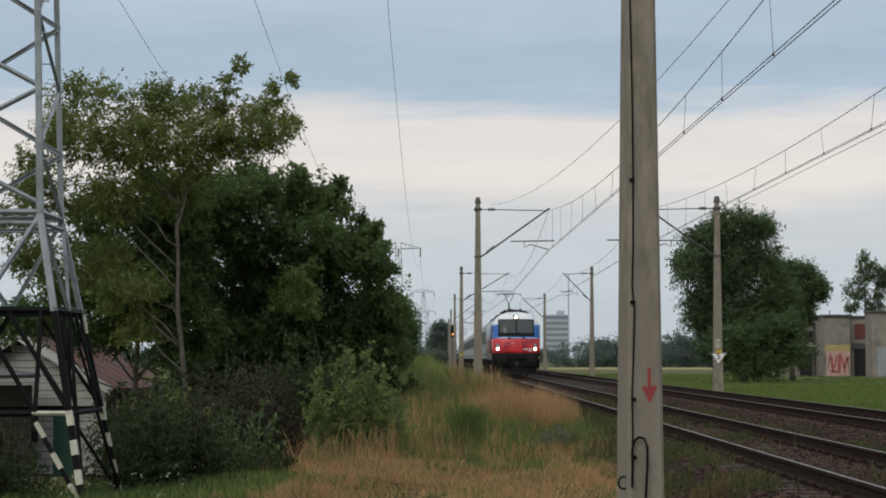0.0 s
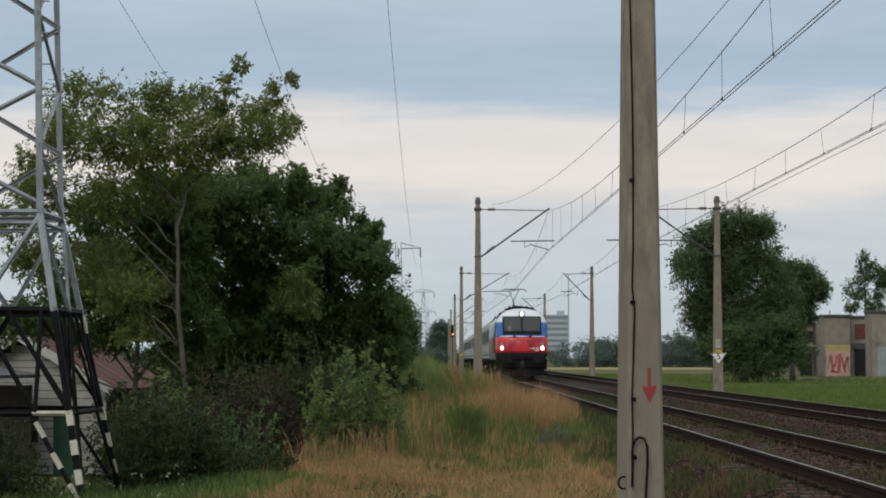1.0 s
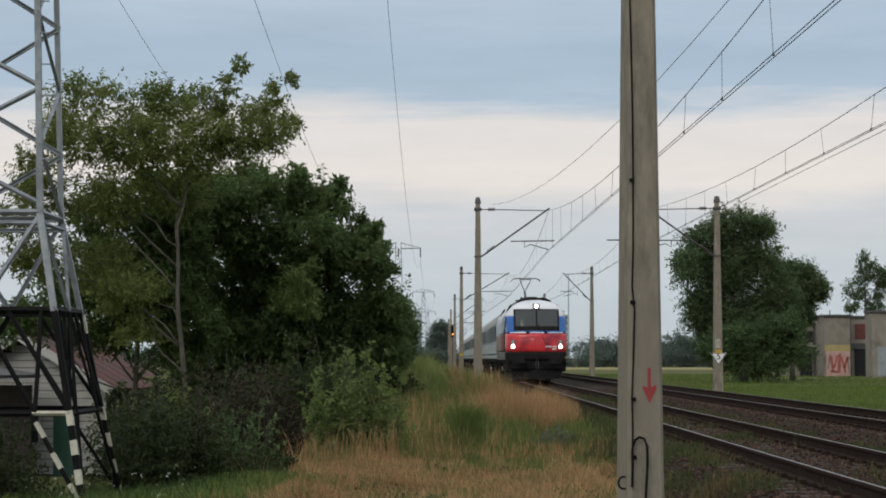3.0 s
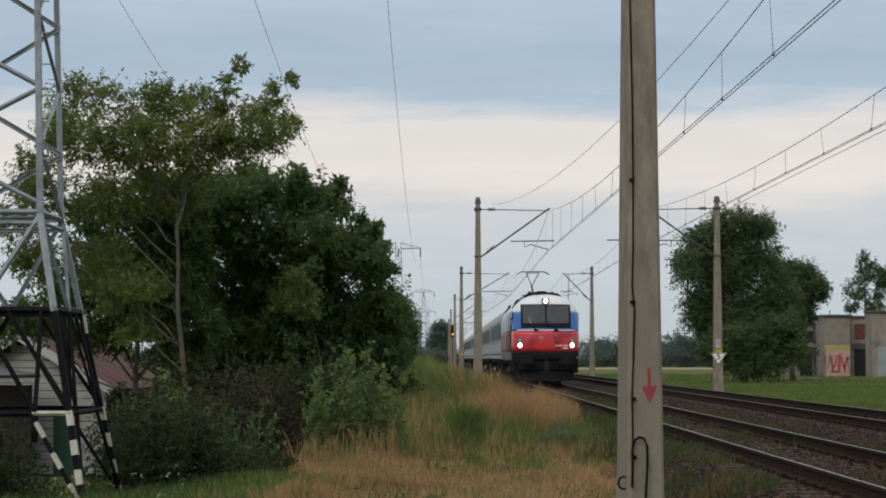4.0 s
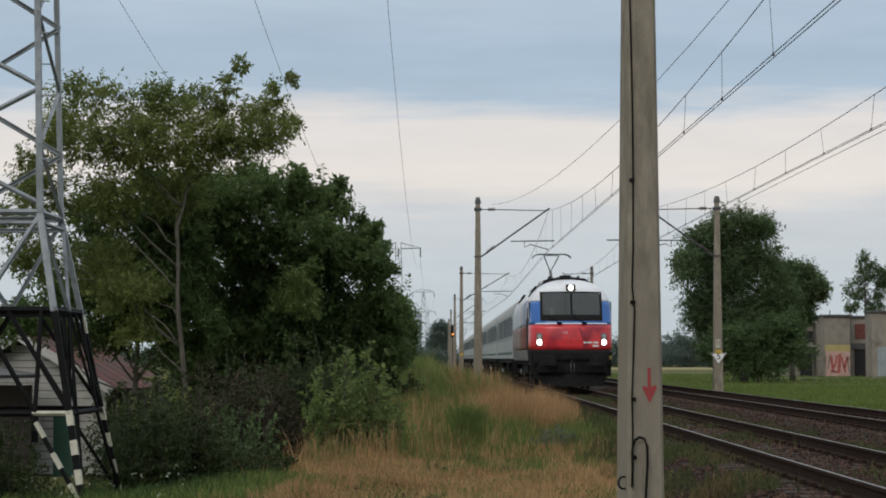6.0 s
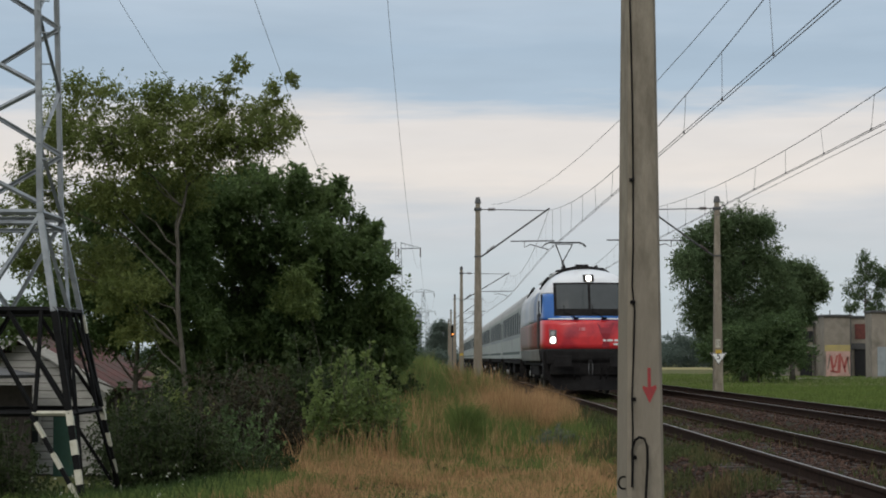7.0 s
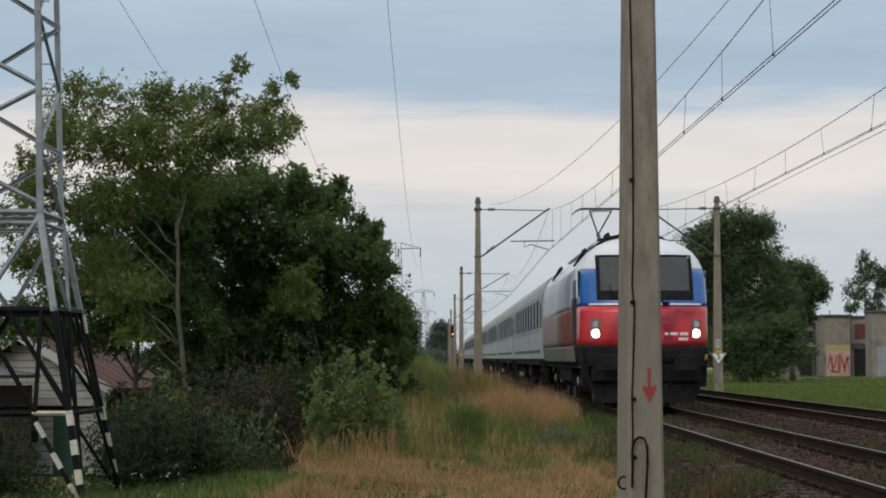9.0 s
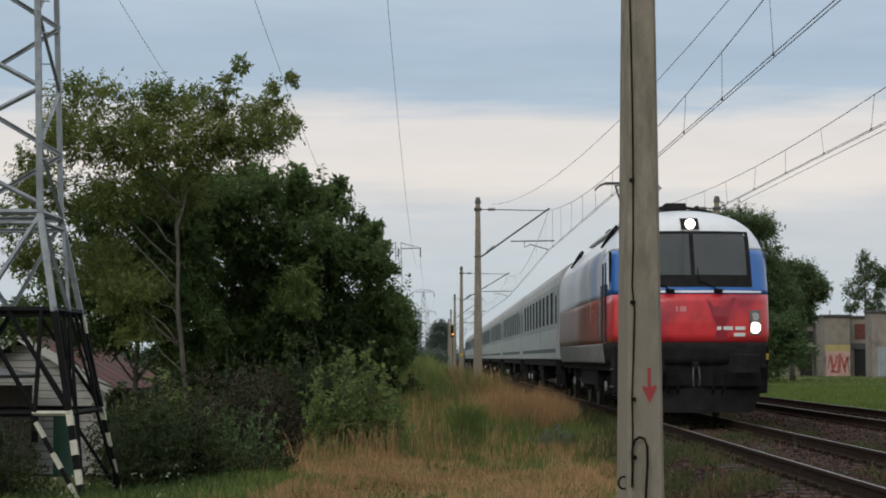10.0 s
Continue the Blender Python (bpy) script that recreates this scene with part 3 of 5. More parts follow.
    for arm in (-1, 1):
        for q in (-1, 1):
            bar("crossarm_chord", (arm * h(deck), q * h(deck), deck), (arm * reach, 0.02 * q, deck + 0.1), 0.09, M["galv"])
            bar("crossarm_tie", (arm * h(deck), q * h(deck), deck + 0.9), (arm * reach, 0.02 * q, deck + 0.15), 0.07, M["galv"])
        for k in range(1, 5):
            u = arm * (h(deck) + (reach - h(deck)) * k / 5)
            bar("crossarm_post", (u, 0, deck + 0.05), (u, 0, deck + 0.85 - 0.15 * k), 0.05, M["galv"])
    for u in (-reach + 0.1, 0, reach - 0.1):
        b = Build()
        b.tube([(u, -0.5 if u == 0 else 0, deck + (0.05 if u else 0.0)), (u, -0.5 if u == 0 else 0, deck - 1.3)], 0.09, 8)
        part("insulator", b, M["insul"], t, "hanging brown insulator string")
    if full:
        for k in range(8):
            b = Build()
            z = waist + 0.3 + 0.45 * k
            b.tube([(h(z), -h(z), z), (h(z) + 0.14, -h(z) - 0.02, z)], 0.011, 5)
            part("step_bolt", b, M["galv"], t)


def build_pylons():
    pylon(-6.43, 29.8, -0.9)
    pylon(-6.2, 310, -0.6, False, 19.2, 3.4)
    pylon(-4.4, 560, -0.6, False, 20.6, 3.0)
    pylon(-4.6, 800, -0.6, False, 20.6, 3.0)
    for u, x1 in ((-4.9, -12.0), (0, -6.92), (4.8, -1.8)):
        w = thing("conductor", pose(0, 0, 0), "long sagging bare power conductor between pylons", "power line", "conductors of the power line")
        x2 = x1 if u < 4 else -2.8
        b = Build()
        b.tube(wire_points((x1, 29.6, 19.2), (x2, 310, 18.0 if u < 4 else 16.3), 8.0 if u < 4 else 7.2, 48), 0.010, 5)
        part("near_strand", b, M["wire"], w)
        b = Build()
        b.tube(wire_points((-6.2 + 0.68 * u, 310, 16.2), (-4.4 + 0.6 * u, 560, 17.7), 6.0, 24), 0.018, 5)
        part("far_strand", b, M["wire"], w)


build_pylons()
# ---- trees, bushes ----
def leaf_cloud(name, pts, size, material, parent=None, up=0.5, flat=0.5, out=None):
    """One mesh of many small bent leaves at the given points."""
    n = len(pts)
    nr = rng.normal(size=(n, 3))
    nr[:, 2] += up * 2
    if out is not None:
        nr += 1.3 * out
    nr /= np.linalg.norm(nr, axis=1)[:, None]
    t = np.cross(nr, rng.normal(size=(n, 3)))
    t /= np.linalg.norm(t, axis=1)[:, None]
    s = np.cross(nr, t)
    L = (size * rng.uniform(0.6, 1.35, n))[:, None]
    v = np.empty((n, 4, 3))
    v[:, 0] = pts - t * L * 0.5
    v[:, 1] = pts + s * L * 0.5 * flat + nr * L * 0.08
    v[:, 2] = pts + t * L * 0.5 - nr * L * 0.15
    v[:, 3] = pts - s * L * 0.5 * flat + nr * L * 0.08
    return quads(name, v, material, parent)


def quads(name, v, material, parent=None):
    n = len(v)
    me = bpy.data.meshes.new(name)
    me.vertices.add(4 * n)
    me.vertices.foreach_set("co", v.reshape(-1).astype(np.float32))
    me.loops.add(4 * n)
    me.loops.foreach_set("vertex_index", np.arange(4 * n, dtype=np.int32))
    me.polygons.add(n)
    me.polygons.foreach_set("loop_start", np.arange(0, 4 * n, 4, dtype=np.int32))
    me.update(calc_edges=True)
    me.materials.append(material)
    ob = new(name, me)
    ob.parent = parent
    return ob


def crown_points(lobes, clumps, per, spread_r):
    """Clumps over the outer part of each lobe (x, y, z, rx, ry, rz); more in the larger ones."""
    cs = []
    vol = np.array([(l[3] * l[5]) for l in lobes])
    for l, share in zip(lobes, vol / vol.sum()):
        k = max(6, int(clumps * share))
        d = rng.normal(size=(k, 3))
        d /= np.linalg.norm(d, axis=1)[:, None]
        r = rng.uniform(0.35, 1.0, k) ** 0.6
        r *= rng.uniform(0.86, 1.12, k)
        cs.append(np.array(l[:3]) + d * r[:, None] * np.array(l[3:6]))
    cs = np.concatenate(cs)
    sz = spread_r * rng.uniform(0.55, 1.45, len(cs))
    off = rng.normal(size=(len(cs) * per, 3)) * np.array([1, 1, 0.7])
    pts = np.repeat(cs, per, axis=0) + off * np.repeat(sz, per)[:, None] * 0.6
    return cs, pts, off / np.linalg.norm(off, axis=1)[:, None]


def limb(b, a, c, r0, r1, sides=6, rise=0.45):
    """A bent, tapering branch that climbs first and then leans out."""
    a, c = Vector(a), Vector(c)
    d = (c - a).length
    k = a.lerp(c, 0.4) + Vector((0, 0, rise * 0.5 * math.hypot(c.x - a.x, c.y - a.y)))
    pts, rs = [], []
    for i in range(6):
        u = i / 5
        p = a * (1 - u) ** 2 + k * 2 * u * (1 - u) + c * u * u
        if 0 < i < 5:
            p += Vector(rng.normal(size=3)) * 0.035 * d
        pts.append(p)
        rs.append(r0 + (r1 - r0) * u)
    b.tube(pts, rs, sides)


def tree(name, m, label, trunk, lobes, clumps, per, spread_r, leaf, material, category="tree", twigs=60, group="", stem=0.13, ragged=6):
    """Trunk through the given points, a limb to each lobe, twigs to clumps, a crown of leaves."""
    t = thing(name, m, label, category, group)
    b = Build()
    n = len(trunk)
    bent, n = [], len(trunk)
    for p, q in zip(trunk, trunk[1:]):
        p, q = Vector(p), Vector(q)
        bent += [p, p.lerp(q, 0.5) + Vector(rng.normal(size=3)) * 0.05]
    bent.append(Vector(trunk[-1]))
    b.tube(bent, [stem * (1 - 0.8 * k / (len(bent) - 1)) for k in range(len(bent))], 9)
    top = [Vector(p) for p in trunk]
    for l in lobes:
        c = Vector(l[:3])
        a = min(top[1:], key=lambda p: (p - c).length + 3.0 * max(0, p.z - c.z + 0.7 * math.hypot(p.x - c.x, p.y - c.y)))
        limb(b, a, c, stem * 0.34, stem * 0.1, 6)
    sprays = []
    for l in lobes:
        for k in range(ragged if l[3] > 0.6 else 0):
            d = Vector(rng.normal(size=3)).normalized()
            d.z = abs(d.z) * 0.8 - 0.15
            f = rng.uniform(0.85, 1.06)
            q = rng.uniform(0.16, 0.34)
            sprays.append((l[0] + d.x * l[3] * f, l[1] + d.y * l[4] * f, l[2] + d.z * l[5] * f, q * l[3], q * l[3], q * l[3] * 1.2))
    for l in sprays:
        c = Vector(l[:3])
        a = Vector(min(lobes, key=lambda o: (Vector(o[:3]) - c).length)[:3])
        limb(b, a, c, stem * 0.15, stem * 0.04, 4, 0.2)
    lobes = lobes + sprays
    cs, pts, out = crown_points(lobes, clumps, per, spread_r)
    for k in range(0, len(cs), max(1, len(cs) // twigs)):
        c = Vector(cs[k])
        a = Vector(min(lobes, key=lambda l: (Vector(l[:3]) - c).length)[:3])
        limb(b, a, c, stem * 0.13, stem * 0.03, 4, 0.2)
    part("trunk", b, M["bark"], t, "grey ridged trunk and limbs", smooth=True)
    leaf_cloud("crown", pts, leaf, material, t, 0.45, 0.48, out)
    return t


def twig_leaves(name, start, way, length, per, size, material, parent=None, droop=0.0, flat=0.42):
    """One mesh of leaves set left and right along many short twigs."""
    n = len(start)
    side = np.cross(way, rng.normal(size=(n, 3)))
    side /= np.linalg.norm(side, axis=1)[:, None]
    s = (np.arange(per) + rng.uniform(0.2, 0.8, (n, per))) / per * length[:, None]
    p = start[:, None] + way[:, None] * s[:, :, None]
    p[:, :, 2] -= droop * s * s
    hand = np.where(np.arange(per) % 2 == 0, 1.0, -1.0)[None, :, None]
    t = way[:, None] * 0.6 + side[:, None] * hand + 0.45 * rng.normal(size=(n, per, 3))
    t[:, :, 2] -= 0.25
    t = t.reshape(-1, 3)
    t /= np.linalg.norm(t, axis=1)[:, None]
    up = rng.normal(size=t.shape) * 0.7
    up[:, 2] += 1.0
    w = np.cross(t, up)
    w /= np.linalg.norm(w, axis=1)[:, None]
    nr = np.cross(w, t)
    L = (size * rng.uniform(0.6, 1.3, len(t)))[:, None]
    q = p.reshape(-1, 3)
    v = np.empty((len(t), 4, 3))
    v[:, 0] = q
    v[:, 1] = q + t * L * 0.45 + w * L * 0.5 * flat + nr * L * 0.06
    v[:, 2] = q + t * L - nr * L * 0.12
    v[:, 3] = q + t * L * 0.45 - w * L * 0.5 * flat + nr * L * 0.06
    return quads(name, v, material, parent)


def leafy_tree(name, m, label, trunk, lobes, tips, twigs, per, reach, leaf, material, stem=0.13, droop=0.0, group="", depth=0.9, category="tree", fill=0.15, tuck=0.3):
    """Trunk, limbs to the lobes (x, z, half width, half height), branches to many tips, leafy twigs round each tip."""
    t = thing(name, m, label, category, group)
    b = Build()
    bent = []
    for p, q in zip(trunk, trunk[1:]):
        p, q = Vector(p), Vector(q)
        bent += [p, p.lerp(q, 0.5) + Vector(rng.normal(size=3)) * 0.05]
    bent.append(Vector(trunk[-1]))
    b.tube(bent, [stem * (1 - 0.8 * k / (len(bent) - 1)) for k in range(len(bent))], 9)
    area = sum(l[2] * l[3] for l in lobes)
    start, way, run = [], [], []
    for x, z, rx, rz in lobes:
        c = Vector((x, rng.uniform(-0.5, 0.5) * depth, z))
        near = min(reach, 0.75 * max(rx, rz))
        a = min(bent[2:], key=lambda p: (p - c).length + 3.0 * max(0, p.z - c.z + 0.6 * math.hypot(p.x - c.x, p.y - c.y)))
        limb(b, a, c, stem * (0.3 if rx > 0.4 else 0.16), stem * 0.06, 6, 0.3)
        for k in range(max(7, int(tips * rx * rz / area))):
            d = Vector(rng.normal(size=3)).normalized()
            f = rng.uniform(fill, 1.0) ** 0.45 * rng.uniform(0.85, 1.1)
            hx, hz = max(0.3 * rx, rx - tuck * near), max(0.3 * rz, rz - tuck * near)
            tip = c + Vector((d.x * hx * f, d.y * max(rx, 0.7 * depth) * 0.8 * f, d.z * hz * f))
            if k % 2 == 0:
                limb(b, c, tip, stem * 0.09, stem * 0.03, 4, 0.15)
            grow = np.array((d.x, d.y, d.z * 0.8 + 0.3 - droop))
            n = max(4, int(twigs * rng.uniform(0.5, 1.4) * min(1.0, max(rx, rz) / (0.9 * reach))))
            w = grow * 0.75 + rng.normal(size=(n, 3)) * 0.62
            way.append(w / np.linalg.norm(w, axis=1)[:, None])
            start.append(np.array(tip) + rng.normal(size=(n, 3)) * near * 0.25)
            run.append(near * rng.uniform(0.5, 1.2, n))
    start, way, run = np.concatenate(start), np.concatenate(way), np.concatenate(run)
    part("trunk", b, M["bark"], t, "grey ridged trunk and limbs", smooth=True)
    twig_leaves("crown", start, way, run, per, leaf, material, t, droop * 0.6 / reach)
    return t


def shoot_bush(x, y, r, hgt, shoots, material, leaf, label, lean=0.5, per=26):
    """A bush of stems that fan out of the ground, leaves along each of them."""
    t = thing("bush", pose(x, y, ground_z(x, y)), label, "bush", "bushes in the meadow")
    b = Build()
    start, way, run = [], [], []
    for k in range(shoots):
        a, q = rng.uniform(0, 2 * math.pi), rng.uniform(0, 1) ** 0.6
        h = hgt * rng.uniform(0.45, 1.0) * (1 - 0.35 * q * q)
        foot = Vector((math.cos(a) * r * q * 0.6, math.sin(a) * r * q * 0.6, -0.05))
        out = Vector((math.cos(a) * q * lean * r * 1.1, math.sin(a) * q * lean * r, h))
        if k % 2 == 0:
            limb(b, foot, foot + out, 0.008, 0.003, 4, 0.1)
        for j in range(6):
            u = (j + rng.uniform(0, 1)) / 6
            o = foot + out * (0.12 + 0.88 * u)
            d = Vector((math.cos(a) * 0.5, math.sin(a) * 0.5, 0.5)) + Vector(rng.normal(size=3)) * 0.6
            start.append(o)
            way.append(d.normalized())
            run.append(0.5 * r * (1.1 - 0.6 * u) * rng.uniform(0.5, 1.1))
    part("branchwork", b, M["bark"], t, "thin brown woody shoots", smooth=True)
    twig_leaves("foliage", np.array(start), np.array(way), np.array(run), per // 3, leaf, material, t, 0.3, 0.5)
    return t


def build_trees():
    # airy ash-like tree by the pylon
    leafy_tree("ash_tree", pose(-6.2, 50, -2.1), "tall airy ash tree with light green feathery leaves", [(0.5, -1.0, -0.3), (0.36, -1.1, 1.5), (0.16, -1.1, 2.8), (0.02, -1.2, 4.2), (0.0, -1.1, 5.4), (-0.06, -0.9, 6.4), (0.12, -0.5, 7.4), (0.0, 0, 8.8)],
               [(-2.13, 9.6, 0.71, 0.44), (-3.23, 9.05, 0.49, 0.79), (-0.97, 9.39, 0.77, 0.59), (0.13, 9.35, 0.69, 0.52), (0.85, 9.49, 0.22, 0.33), (1.05, 9.9, 0.18, 0.3), (1.29, 10.42, 0.15, 0.21), (1.68, 9.28, 0.52, 0.41), (2.25, 9.6, 0.25, 0.36), (2.55, 10.01, 0.19, 0.18), (2.53, 9.14, 0.27, 0.22), (2.12, 8.67, 0.69, 0.49), (-1.86, 8.46, 1.58, 0.82), (-3.71, 7.95, 0.41, 0.52), (0.06, 8.32, 1.21, 0.82), (-3.09, 7.16, 0.9, 0.58), (-1.52, 7.16, 1.04, 0.69), (-4.22, 6.54, 0.36, 0.52), (-0.35, 7.29, 0.77, 0.6), (-3.64, 5.79, 0.77, 0.58), (-2.2, 5.58, 0.99, 0.66), (-1.17, 4.83, 0.9, 0.6), (-0.97, 3.87, 0.58, 0.27), (1.29, 8.32, 0.82, 0.6)], 740, 7, 11, 0.44, 0.115, M["leaf_light"], stem=0.085, depth=1.8, fill=0.0, tuck=0.35)
    # dense dark maples along the bank
    leafy_tree("maple_tree", pose(-8.0, 54, -2.1), "dark green maple tree standing behind the ash", [(0, 0, -0.3), (0, 0, 1.8), (0.1, 0, 3.6), (0, 0, 5.0)],
               [(-0.48, 3.8, 0.56, 0.33), (0.63, 7.54, 0.83, 0.53), (-1.07, 7.1, 0.74, 0.44), (1.59, 7.69, 0.53, 0.53), (0.81, 3.47, 0.62, 0.38), (-2.78, 4.18, 1.04, 0.5), (-1.3, 3.92, 0.89, 0.41), (0.18, 6.58, 0.96, 0.62), (1.29, 6.88, 0.67, 0.68), (-1.07, 6.14, 0.74, 0.5), (0.04, 5.54, 1.11, 0.81), (0.92, 5.77, 0.74, 0.89), (-0.85, 4.88, 0.89, 0.67), (-1.81, 5.17, 0.67, 0.53), (0.33, 4.36, 1.04, 0.59), (1.44, 5.99, 0.59, 0.89), (1.44, 4.06, 0.89, 1.04), (0.92, 4.95, 0.89, 0.89)], 500, 11, 11, 0.48, 0.16, M["leaf_dark"], stem=0.12, depth=1.6)
    leafy_tree("maple_tree", pose(-4.55, 57, -2.1), "broad dense dark green maple tree beside the railway bank", [(0, 0, -0.3), (0.1, 0, 1.5), (0, 0, 3.2), (0.1, 0, 5.0), (0, 0, 6.4)],
               [(-1.43, 7.78, 0.69, 0.56), (-0.39, 8.02, 0.86, 0.56), (0.55, 8.3, 0.31, 0.31), (0.75, 7.62, 0.81, 0.66), (1.77, 8.02, 0.25, 0.25), (1.58, 7.36, 0.5, 0.44), (2.42, 6.73, 0.47, 0.38), (2.86, 6.8, 0.19, 0.16), (-0.65, 6.77, 1.33, 0.91), (1.07, 6.3, 1.25, 0.94), (2.49, 5.86, 0.66, 0.66), (3.08, 5.55, 0.28, 0.31), (-1.04, 5.05, 1.41, 1.17), (0.67, 4.66, 1.56, 1.25), (2.39, 4.42, 1.17, 1.0), (3.3, 4.61, 0.31, 0.62), (-0.42, 3.64, 1.72, 1.09), (1.77, 3.48, 1.72, 1.0), (3.24, 3.48, 0.47, 0.47), (-1.59, 7.0, 0.66, 0.97), (-1.04, 2.39, 1.25, 0.78), (1.14, 2.31, 1.56, 0.78), (-2.14, 2.39, 0.94, 0.78)], 1080, 10, 11, 0.5, 0.17, M["leaf_dark"], stem=0.13, depth=2.4, tuck=0.36)
    leafy_tree("maple_tree", pose(-2.5, 66, -1.0), "dense dark green maple tree at the end of the row", [(0, 0, -0.3), (0, 0, 1.0), (0.1, 0, 2.0), (0, 0, 3.0)],
               [(0.91, 3.5, 0.72, 0.9), (1.36, 2.96, 0.33, 0.62), (0.18, 3.32, 1.09, 1.09), (1.09, 2.33, 0.69, 0.47), (0.0, 2.06, 1.09, 0.54)], 200, 14, 12, 0.46, 0.15, M["leaf_dark"], stem=0.12, depth=1.4, tuck=0.75)
    leafy_tree("young_tree", pose(-2.95, 53.5, -1.75), "slender young tree with fresh green leaves", [(0, 0, -0.2), (0.05, 0, 1.5), (-0.1, 0, 2.6), (-0.3, 0, 3.6)],
               [(-0.83, 4.81, 0.47, 0.44), (-0.47, 5.17, 0.26, 0.32), (-1.05, 4.44, 0.38, 0.29), (-0.54, 4.29, 0.38, 0.38)], 34, 9, 10, 0.4, 0.12, M["leaf_bush"], stem=0.03, depth=0.6)
    # bushes below the trees and in the meadow; hedge leaves carry painted shade
    fresh, elder, hedge = "fresh green bush with upright shoots in the meadow", "dark brownish elder bush below the trees, shade in its leaf colour", "dark green hedge bush beside the pylon, shade in its leaf colour"
    for x, y, r, h, k, mat, leaf, label in (
            (-1.75, 35.0, 0.5, 2.2, 66, "leaf_bush", 0.1, fresh), (-1.2, 35.6, 0.42, 2.2, 54, "leaf_bush", 0.095, fresh), (-0.85, 34.8, 0.36, 1.4, 26, "leaf_bush", 0.075, fresh),
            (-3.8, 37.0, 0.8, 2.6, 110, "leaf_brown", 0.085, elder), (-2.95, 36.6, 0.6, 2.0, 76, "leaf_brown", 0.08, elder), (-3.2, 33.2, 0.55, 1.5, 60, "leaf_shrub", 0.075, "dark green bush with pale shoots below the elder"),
            (-4.15, 30.6, 0.45, 1.65, 90, "leaf_hedge_shaded", 0.08, hedge), (-4.55, 32.0, 0.45, 1.9, 90, "leaf_hedge_shaded", 0.08, hedge), (-3.65, 31.4, 0.5, 1.5, 80, "leaf_hedge_shaded", 0.075, hedge)):
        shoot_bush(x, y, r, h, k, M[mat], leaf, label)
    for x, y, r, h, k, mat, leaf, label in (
            (-2.7, 31.0, 0.45, 0.5, 46, "leaf_hedge_shaded", 0.07, "low dark green bush in the grass, shade in its leaf colour"), (-5.9, 33.5, 0.6, 0.8, 60, "leaf_hedge_shaded", 0.08, "low dark green bush behind the pylon foot, shade in its leaf colour"), (-6.85, 31.2, 0.6, 2.3, 120, "leaf_hedge_shaded", 0.08, hedge),
            (-6.35, 30.3, 0.5, 1.7, 80, "leaf_hedge_shaded", 0.08, hedge), (-4.85, 34.5, 0.7, 2.5, 120, "leaf_hedge_shaded", 0.09, hedge), (-5.4, 36.5, 0.8, 2.3, 110, "leaf_hedge_shaded", 0.09, hedge), (-5.5, 42.0, 0.8, 2.6, 100, "leaf_light", 0.11, "yellowish green bush below the ash tree"),
            (-2.9, 44.0, 1.0, 2.6, 120, "leaf_hedge_shaded", 0.12, "dark green bush below the trees, shade in its leaf colour"), (-5.2, 46.0, 1.2, 3.2, 120, "leaf_hedge_shaded", 0.12, "dark green bush below the trees, shade in its leaf colour")):
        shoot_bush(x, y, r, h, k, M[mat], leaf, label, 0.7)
    for x, y, r, h, k, mat, leaf, label in ((2.1, 37.2, 0.36, 0.55, 70, "leaf_grey", 0.055, "low grey-green weed heap in dry grass"), (1.7, 46.0, 0.3, 0.55, 30, "leaf_bush", 0.07, "small green weed bush in dry grass"),
                                            (-1.6, 58.0, 0.8, 1.3, 70, "leaf_hedge_shaded", 0.13, "dark green bush at the foot of the bank, shade in its leaf colour"),
                                            (-9.6, 67.0, 1.3, 4.9, 110, "leaf_hedge_shaded", 0.17, "tall dark green bush behind the cottage, shade in its leaf colour"), (-8.2, 68.0, 1.2, 4.6, 100, "leaf_hedge_shaded", 0.17, "tall dark green bush behind the cottage, shade in its leaf colour")):
        shoot_bush(x, y, r, h, k, M[mat], leaf, label, 0.8)
    # right side, beyond the line
    leafy_tree("willow_tree", pose(18.8, 128, -0.4), "large round dark green willow tree behind the far track", [(0, 0, -0.3), (0, 0, 2.0), (0.1, 0, 4.5), (0, 0, 7.0)],
               [(-0.31, 9.71, 1.93, 1.33), (1.27, 9.85, 1.05, 0.91), (-2.41, 8.9, 1.05, 1.12), (-3.57, 7.32, 0.77, 1.4), (-0.84, 7.14, 2.46, 1.96), (1.45, 7.67, 1.19, 1.4), (-2.59, 4.69, 1.05, 1.47), (-0.48, 3.99, 2.81, 1.96), (2.04, 5.57, 1.61, 1.61)], 760, 11, 11, 0.9, 0.19, M["leaf_far"], stem=0.3, droop=0.45, depth=3.0, tuck=0.42)
    leafy_tree("round_tree", pose(23.6, 138, -0.4), "round dark green tree beside the willow", [(0, 0, -0.3), (0, 0, 2.0), (0, 0, 4.5)],
               [(0.88, 7.01, 1.06, 0.91), (1.75, 6.18, 0.57, 0.76), (0.38, 5.12, 1.36, 1.36), (-0.52, 7.32, 0.98, 0.76)], 210, 13, 12, 0.8, 0.21, M["leaf_far"], stem=0.22, droop=0.15, depth=2.0, tuck=0.6)
    leafy_tree("shrub", pose(18.85, 122, -0.4), "wide green shrub in front of the willow", [(0, 0, -0.1), (0, 0, 0.7), (0, 0, 1.6)],
               [(-0.06, 1.2, 2.68, 0.8), (-0.06, 2.3, 2.88, 1.47), (1.45, 3.3, 1.4, 1.07), (-2.06, 2.03, 1.4, 1.2), (2.55, 1.97, 0.47, 1.0)], 300, 14, 12, 0.65, 0.17, M["leaf_shrub"], stem=0.1, depth=2.0, category="bush")
